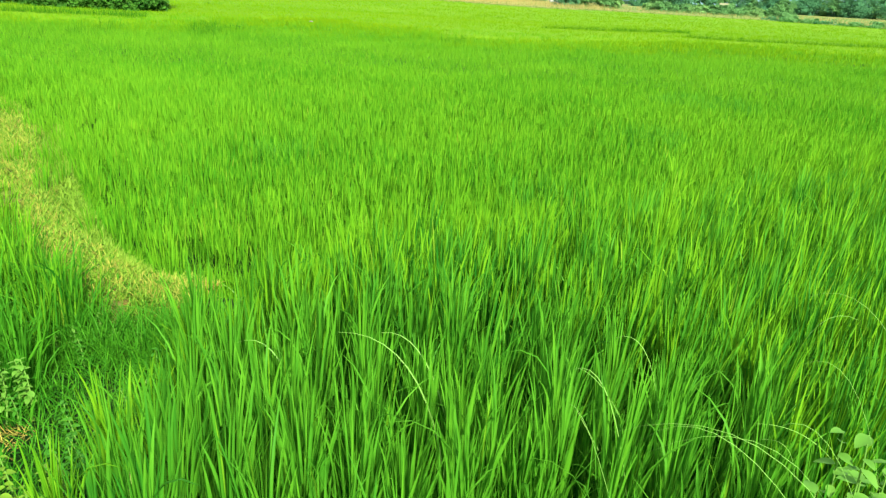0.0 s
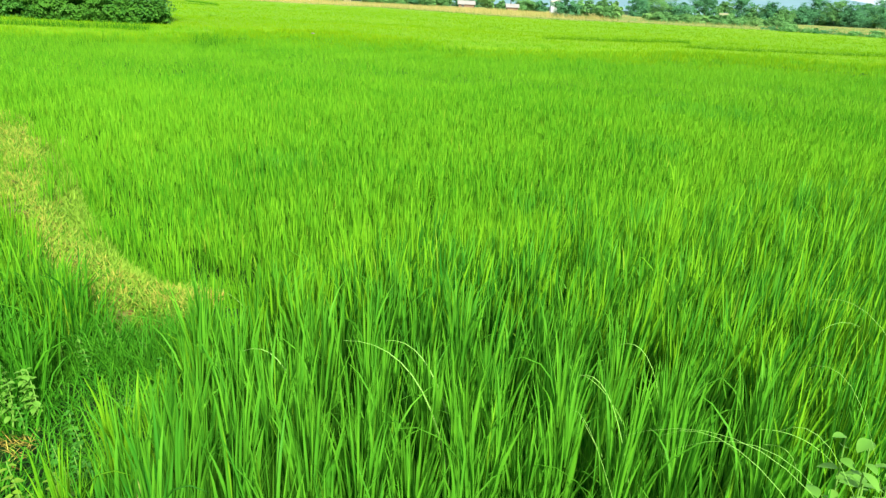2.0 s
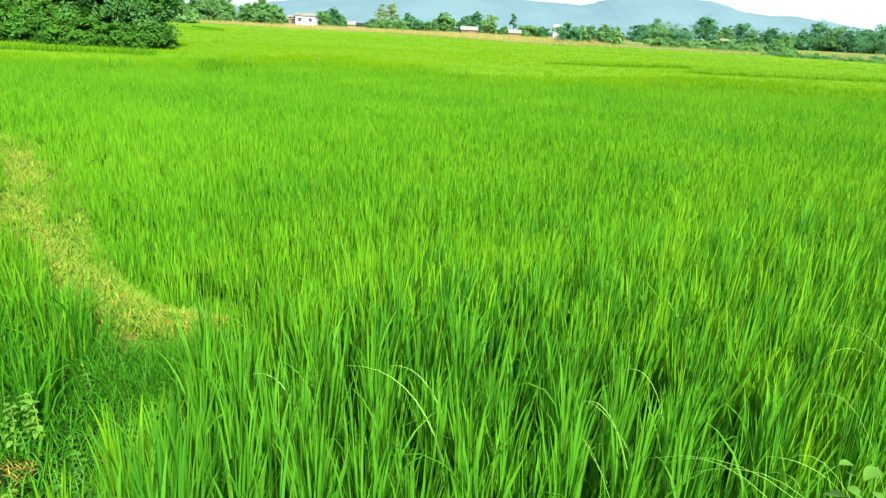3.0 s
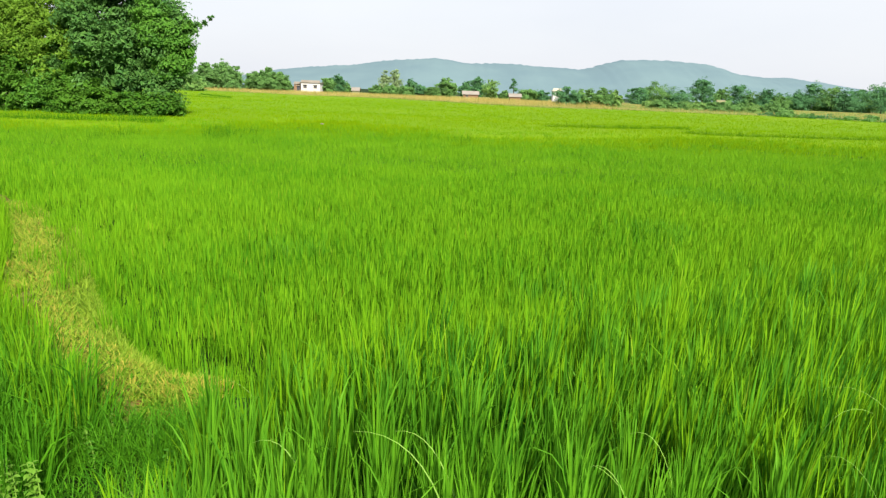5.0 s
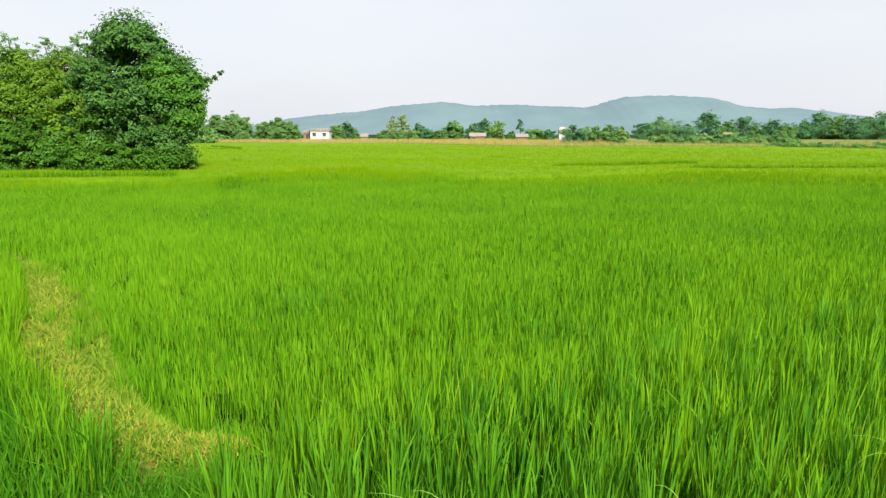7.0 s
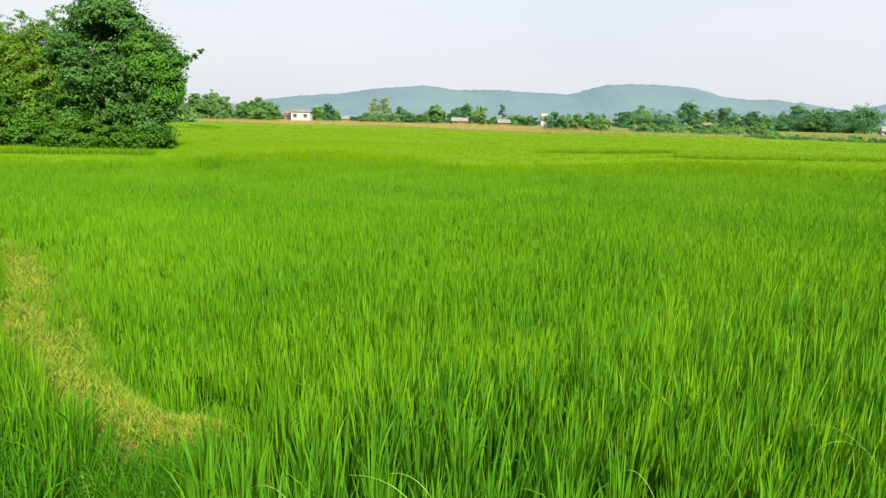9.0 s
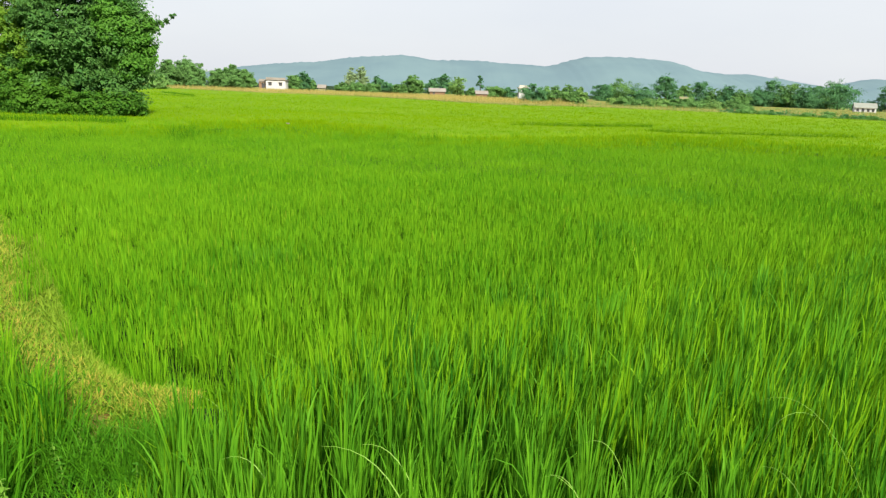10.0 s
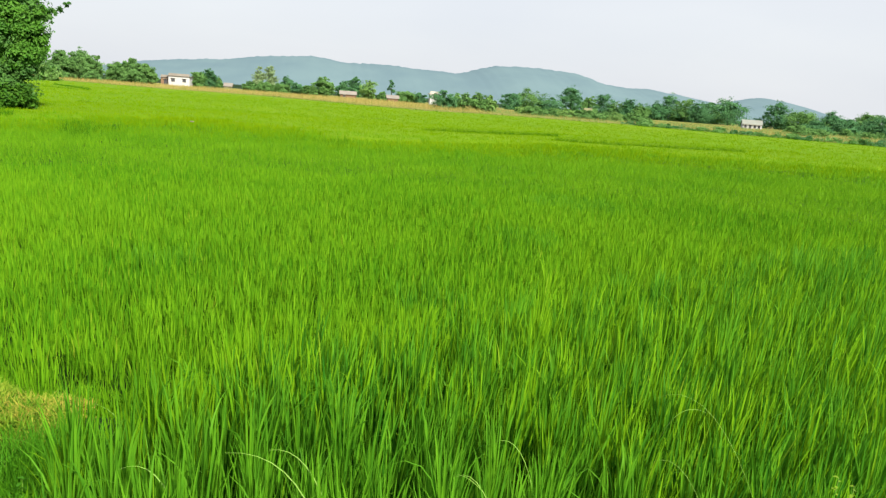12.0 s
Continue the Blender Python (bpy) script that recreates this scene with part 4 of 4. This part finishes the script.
for k, x in enumerate((-18.6, -20.4, -22.3, -24.3, -26.4, -28.6)):
    mass("shrub", x, 37.9 + 0.4 * (k % 2), [(0, 0, 1.1), (-0.7, 0.3, 1.7), (0.7, 0.2, 1.5), (0, 0.6, 2.5), (0.6, -0.3, 0.6), (-0.6, -0.3, 0.6)], [(1.1, 0.9, 0.9), (0.9, 0.8, 0.8), (0.9, 0.8, 0.8), (0.9, 0.8, 0.8), (0.9, 0.7, 0.6), (0.9, 0.7, 0.6)], 6000, 0.12, (VINE, TREE_MID)[k % 2], "leafy green shrub overgrown with creepers", 330 + k, 1.3, "shrub", pits=7)


# ---- houses ----
def house(x, y, w, depth, h, wall_mat, roof_mat, label, windows=(), roof="flat", turn=0.0, over=0.35, z=0.0):
    """A small house: walls, a roof, dark window openings with frames. windows: (offset along the front, sill height, width, height)."""
    ob = thing("house", x, y, z, label, "house", "village houses", turn)
    body = part("wall", block((-w / 2, 0, -0.3), (w / 2, depth, h)), wall_mat, ob)
    if roof == "flat":
        part("roof", block((-w / 2 - over, -over, h), (w / 2 + over, depth + over, h + 0.18), 0.03), roof_mat, ob)
        part("parapet", block((-w / 2, 0, h + 0.18), (w / 2, 0.15, h + 0.75), 0.02), roof_mat, ob)
    else:
        bm = bmesh.new()
        e, r = h - 0.1, h + depth * 0.3
        a, b = -w / 2 - over, w / 2 + over
        top, low = [], []
        for s, lst in ((0.0, top), (-0.1, low)):
            lst += [[bm.verts.new((xx, yy, zz + s)) for yy, zz in ((-over, e), (depth / 2, r), (depth + over, e))] for xx in (a, b)]
        for lst in (top, low):
            for k in (0, 1):
                bm.faces.new((lst[0][k], lst[1][k], lst[1][k + 1], lst[0][k + 1]))
        for k in (0, 1):
            bm.faces.new((top[k][0], top[k][1], low[k][1], low[k][0]))
            bm.faces.new((top[k][1], top[k][2], low[k][2], low[k][1]))
        for k in (0, 2):
            bm.faces.new((top[0][k], top[1][k], low[1][k], low[0][k]))
        part("roof", bm, roof_mat, ob)
        for x0 in (-w / 2, w / 2 - 0.2):
            bm = bmesh.new()
            ends = [[bm.verts.new((xx, yy, zz)) for yy, zz in ((0.01, h), (depth / 2, r - 0.12), (depth - 0.01, h))] for xx in (x0, x0 + 0.2)]
            bm.faces.new(ends[0])
            bm.faces.new(ends[1][::-1])
            for k in range(3):
                bm.faces.new((ends[0][k], ends[1][k], ends[1][(k + 1) % 3], ends[0][(k + 1) % 3]))
            part("gable", bm, wall_mat, ob)
    for off, sill, ww, wh in windows:
        win = part("window", block((off - ww / 2, -0.02, sill), (off + ww / 2, 0.1, sill + wh)), DARK_HOLE, ob)
        for lo, hi in (((off - ww / 2 - 0.1, -0.09, sill - 0.1), (off + ww / 2 + 0.1, -0.022, sill)), ((off - ww / 2 - 0.15, -0.35, sill + wh), (off + ww / 2 + 0.15, -0.022, sill + wh + 0.08))):
            part("sill", block(lo, hi), ROOF_CONC, win)
    return ob


house(-36.7, 215, 5.6, 6.0, 3.15, LIMEWASH, ROOF_TIN, "white plastered house with flat roof and two windows", [(-1.6, 1.6, 0.95, 0.95), (1.4, 1.6, 0.95, 0.95)])
house(-40.6, 216, 2.2, 4.0, 2.6, BRICK_WALL, ROOF_TIN, "low lean-to shed beside the white house", [(0.2, 0.6, 1.0, 1.6)])
house(-24.7, 226, 2.0, 3.0, 1.5, YELLOW_WALL, ROOF_TIN, "small pale hut among the trees", roof="gable")
house(9.9, 205, 4.2, 2.8, 1.75, BRICK_WALL, ROOF_TIN, "low clay house with pale sheet roof", [(-1.0, 0.7, 0.6, 0.8)], "gable")
house(23.6, 215, 3.2, 2.8, 1.5, BRICK_WALL, ROOF_TIN, "low house with pale sheet roof", roof="gable")
house(33.4, 200, 2.3, 2.4, 3.4, LIMEWASH, ROOF_CONC, "narrow white tower-like house with flat roof", [(0.2, 1.9, 0.6, 0.7)], over=0.3)
house(108.9, 165, 4.5, 3.2, 1.75, LIMEWASH, ROOF_PALE, "long white house with pale sheet roof", [(-1.6, 0.7, 0.55, 0.75), (-0.5, 0.3, 0.6, 1.2), (0.6, 0.7, 0.55, 0.75), (1.6, 0.7, 0.55, 0.75)], "gable", -25, 0.2)
house(72.9, 185, 2.4, 2.0, 1.9, YELLOW_WALL, YELLOW_WALL, "small yellow-walled hut among the trees", over=0.1)


# ---- hills ----
def hills(name, line, y0, seed, label):
    """A forested ridge whose crest follows (x, height) along a line far off."""
    xs = np.arange(line[0][0], line[-1][0] + 1, 12.0)
    crest = np.interp(xs, [p[0] for p in line], [p[1] for p in line])
    for _ in range(4):
        crest[1:-1] = (crest[:-2] + 2 * crest[1:-1] + crest[2:]) / 4
    rng = np.random.default_rng(seed)
    crest = crest + rng.normal(0, 1.3, len(xs))
    ts = np.linspace(0, 1, 26)
    rows = []
    for t in ts:
        up = np.sin(math.pi * min(t / 0.62, 1.0) / 2) if t <= 0.62 else math.cos((t - 0.62) / 0.38 * math.pi / 2)
        ridges = 1 + 0.10 * (1 - up) * np.sin(xs / 95.0 + 4 * t) + 0.04 * (1 - up) * np.sin(xs / 37.0 - 7 * t)
        rows.append(np.column_stack((xs, np.full(len(xs), y0 - 520 + 840 * t) + 60 * np.sin(xs / 210.0) * (1 - up), crest * up * ridges - 3)))
    v = np.stack(rows)
    n = len(xs)
    i = (np.arange(len(ts) - 1)[:, None] * n + np.arange(n - 1)[None]).ravel()
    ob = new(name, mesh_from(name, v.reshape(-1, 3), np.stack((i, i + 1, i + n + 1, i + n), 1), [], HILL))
    return tagged(ob, label, "hills", kind="structure")


hills("backdrop", [(-1100, 2), (-900, 12), (-780, 34), (-663, 61), (-522, 81), (-336, 95), (-196, 120), (14, 136), (130, 118), (270, 125), (410, 118), (596, 111), (734, 154), (873, 161), (1060, 154), (1201, 116), (1342, 106), (1411, 111), (1552, 95), (1750, 70), (1900, 30), (2100, 5)], 3000, 5, "forested hills on the horizon, blue-green from painted haze")
hills("backdrop", [(1500, 5), (1750, 60), (1868, 85), (1975, 112), (2092, 99), (2279, 42), (2464, 12), (2700, 4)], 3010, 6, "hill on the horizon, blue-green from painted haze")


# ---- weeds and litter at the near edge ----
def leaf_blade(length, width, fold=0.25, curl=0.3):
    """An ovate leaf lying along +x, folded on its midrib."""
    bm = bmesh.new()
    mid, a, b = [], [], []
    for k in range(7):
        s = k / 6
        w = width / 2 * math.sin(math.pi * s ** 0.8) ** 0.8 if 0 < k < 6 else 0.0
        z = -curl * length * s * s
        mid.append(bm.verts.new((length * s, 0, z)))
        if w:
            a.append(bm.verts.new((length * s, w, z + fold * w)))
            b.append(bm.verts.new((length * s, -w, z + fold * w)))
    for side, flip in ((a, False), (b, True)):
        bm.faces.new((mid[0], mid[1], side[0]) if flip else (mid[0], side[0], mid[1]))
        for k in range(4):
            f = (mid[k + 1], mid[k + 2], side[k + 1], side[k])
            bm.faces.new(f if flip else f[::-1])
        bm.faces.new((mid[5], mid[6], side[4]) if flip else (mid[5], side[4], mid[6]))
    for f in bm.faces:
        f.smooth = True
    return bm


def herb(x, y, z, h, leaf, n, label, seed, mat=HERB):
    """A broad-leaved weed: a stem and leaves in pairs."""
    rnd = random.Random(seed)
    ob = thing("weed", x, y, z, label, "weed", "broad-leaved weeds")
    bm = bmesh.new()
    tip = (rnd.uniform(-0.05, 0.05), rnd.uniform(-0.05, 0.05), h)
    limb(bm, (0, 0, -0.03), tip, 0.005, 0.002, 0.04, 6, 6)
    part("stem", bm, STALK, ob)
    first = None
    for k in range(n):
        s = 0.25 + 0.75 * k / (n - 1)
        size = leaf * rnd.uniform(0.75, 1.2) * (1.15 - 0.5 * s)
        m = pose(tip[0] * s, tip[1] * s, h * s, rnd.uniform(-15, 15), rnd.uniform(-25, 15), 137.5 * k + rnd.uniform(-20, 20)) @ Matrix.Scale(size / leaf, 4)
        if first is None:
            first = part("leaf", leaf_blade(leaf, leaf * 0.62), mat, ob)
            o = first
        else:
            o = new("leaf", first.data)
            o.parent = ob
        o.matrix_local = m
    return ob


for k, (x, y, h, lf, n) in enumerate([(1.05, 1.05, 1.20, 0.07, 24), (0.97, 1.07, 1.10, 0.065, 20), (1.07, 1.03, 1.17, 0.075, 16), (1.13, 1.13, 1.12, 0.07, 26), (1.20, 1.30, 1.12, 0.07, 26), (1.24, 1.2, 1.14, 0.075, 26), (1.30, 1.28, 1.04, 0.08, 18), (1.04, 0.96, 1.12, 0.07, 14), (1.40, 1.38, 0.95, 0.085, 16), (1.18, 1.2, 1.0, 0.08, 16)]):
    herb(x, y, 0.02, h, lf, n, "broad-leaved pale green weed at the edge of the rice", 400 + k, HERB_PALE)
spots = random.Random(91)
for k in range(18):
    y = spots.uniform(2.1, 3.5)
    herb(spots.uniform(-2.2, -1.4) + 0.15 * (y - 2), y, 0.05, spots.uniform(0.12, 0.22), spots.uniform(0.03, 0.05), spots.randint(10, 16), "low broad-leaved weed on the shaded strip", 420 + k)
for k, (x, y) in enumerate([(-1.62, 3.56), (-1.72, 3.48), (-1.9, 3.42), (-2.02, 3.4), (-1.55, 3.45), (-1.8, 3.55)]):
    herb(x, y, 0.06, 0.15 + 0.03 * (k % 3), 0.045, 12, "pale broad-leaved weed at the foot of the bund", 480 + k, HERB_PALE)
for k, (x, y) in enumerate([(-2.06, 2.82), (-1.96, 2.78), (-1.92, 2.9), (-2.02, 2.95), (-2.12, 2.9), (-1.86, 2.84), (-2.14, 3.0)]):
    herb(x, y, 0.05, 0.24 + 0.03 * (k % 3), 0.05, 22, "pale broad-leaved weed beside the bank grass", 500 + k, HERB_PALE)
for k, (x, y) in enumerate([(-1.20, 1.62), (-1.12, 1.54), (-1.28, 1.70), (-1.18, 1.76), (-1.30, 1.56), (-1.08, 1.66)]):
    herb(x, y, 0.08, 0.54 + 0.03 * (k % 3), 0.05, 36, "fine-leaved pale green weed beside the rice", 440 + k, WEED_PALE)

for k, (x, y) in enumerate([(1.93, 1.60), (2.05, 1.66), (2.0, 1.74), (2.14, 1.62)]):
    herb(x, y, 0.02, 0.94 + 0.03 * (k % 3), 0.035, 44, "fine-leaved pale green weed standing in the rice", 460 + k, WEED_PALE)


def stalk(pts, width, label, name="grass_stalk", mat=None, group="arching grass stalks"):
    """A long arching grass stalk through three places."""
    a, b, c = (np.array(p) for p in pts)
    ts = np.linspace(0, 1, 14)
    ctrl = 2 * b - (a + c) / 2
    line = [(1 - t) ** 2 * a + 2 * t * (1 - t) * ctrl + t * t * c for t in ts]
    bm = bmesh.new()
    prev = None
    for k, p in enumerate(line):
        w = width * (1 - 0.85 * ts[k])
        ring = [bm.verts.new(Vector(p) + Vector(o)) for o in ((-w * 0.3, -w * 0.5, 0), (0, 0, w * 0.35), (w * 0.3, w * 0.5, 0))]
        if prev:
            for j in (0, 1):
                bm.faces.new((prev[j], prev[j + 1], ring[j + 1], ring[j]))
        prev = ring
    me = bpy.data.meshes.new(name)
    bm.to_mesh(me)
    bm.free()
    me.materials.append(mat or STALK)
    return tagged(new(name, me), label, name.replace("_", " "), group)


for k, p in enumerate([[(1.25, 0.95, 0.55), (0.92, 1.07, 1.16), (0.54, 1.25, 1.14)], [(1.2, 0.9, 0.6), (0.82, 1.02, 1.2), (0.58, 1.15, 1.19)], [(1.1, 0.8, 0.7), (0.92, 0.92, 1.28), (0.78, 1.0, 1.31)], [(1.2, 0.95, 0.6), (1.07, 1.08, 1.27), (0.95, 1.2, 1.38)], [(1.6, 1.3, 0.6), (1.4, 1.5, 1.27), (1.2, 1.66, 1.36)], [(0.75, 1.1, 0.3), (0.54, 1.27, 1.0), (0.45, 1.39, 1.12)], [(1.25, 1.0, 0.5), (1.0, 1.15, 1.1), (0.66, 1.3, 1.05)]]):
    stalk(p, 0.0045, "pale grass stalk arching over the rice")
for p in [[(1.42, 1.66, 0.78), (1.24, 1.59, 0.93), (1.06, 1.53, 1.0)], [(0.77, 1.88, 0.78), (0.67, 1.85, 0.93), (0.58, 1.83, 1.0)], [(0.65, 1.68, 0.78), (0.57, 1.58, 0.93), (0.53, 1.57, 1.0)], [(1.24, 1.56, 0.78), (1.16, 1.51, 0.93), (1.04, 1.45, 1.0)]]:
    stalk(p, 0.007, "pale dry grass leaf bent over the rice", "grass_leaf", STALK, "bent grass leaves")
for p in [[(0.2, 1.8, 0.15), (0.07, 1.93, 0.82), (-0.24, 2.04, 0.99)], [(0.25, 1.9, 0.15), (0.12, 2.04, 0.79), (-0.09, 2.13, 0.95)], [(0.8, 1.5, 0.15), (0.69, 1.65, 0.88), (0.56, 1.78, 1.02)], [(-0.6, 2.6, 0.15), (-0.72, 2.72, 0.7), (-0.97, 2.86, 0.82)], [(-0.3, 1.95, 0.15), (-0.42, 2.05, 0.78), (-0.62, 2.1, 0.9)], [(1.0, 1.9, 0.15), (0.92, 2.0, 0.85), (0.78, 2.1, 0.98)], [(1.5, 2.2, 0.15), (1.6, 2.3, 0.85), (1.85, 2.35, 0.98)]]:
    stalk(p, 0.012, "long rice leaf bent over above the crop", "rice_leaf", STALK, "bent rice leaves")

bm = bmesh.new()
rings = []
for k in range(9):
    f = k / 8
    rad = 0.0105 * math.sin(math.pi * min(0.97, 0.15 + 0.83 * f)) ** 0.7
    rings.append([bm.verts.new((rad * math.cos(a) + 0.006 * f, rad * math.sin(a), 0.13 * f)) for a in (j * math.pi / 4 for j in range(8))])
for lower, upper in zip(rings, rings[1:]):
    for j in range(8):
        bm.faces.new((lower[j], lower[(j + 1) % 8], upper[(j + 1) % 8], upper[j])).smooth = True
bm.faces.new(rings[-1])
bud = thing("grass_bud", -0.79, 1.49, -0.02, "pale yellow unopened grass bud on a thin stem", "grass bud")
part("bud", bm, BUD, bud).matrix_local = pose(0, 0, 0.70, 8, 4, 0)
bm = bmesh.new()
limb(bm, (0.02, 0, -0.03), (0, 0, 0.71), 0.004, 0.003, 0.02, 6, 6)
part("stem", bm, STALK, bud)

bm = bmesh.new()
bmesh.ops.create_icosphere(bm, subdivisions=3, radius=0.055)
for v in bm.verts:
    v.co *= 1 + 0.35 * noise.noise(v.co * 9)
    v.co.z *= 0.5
    v.co.x *= 1.7
bag = part("plastic_scrap", bm, PLASTIC, None)
bag.matrix_world = pose(-5.25, 33.6, 0.5)
tagged(bag, "crumpled dull plastic scrap caught on the rice", "litter")
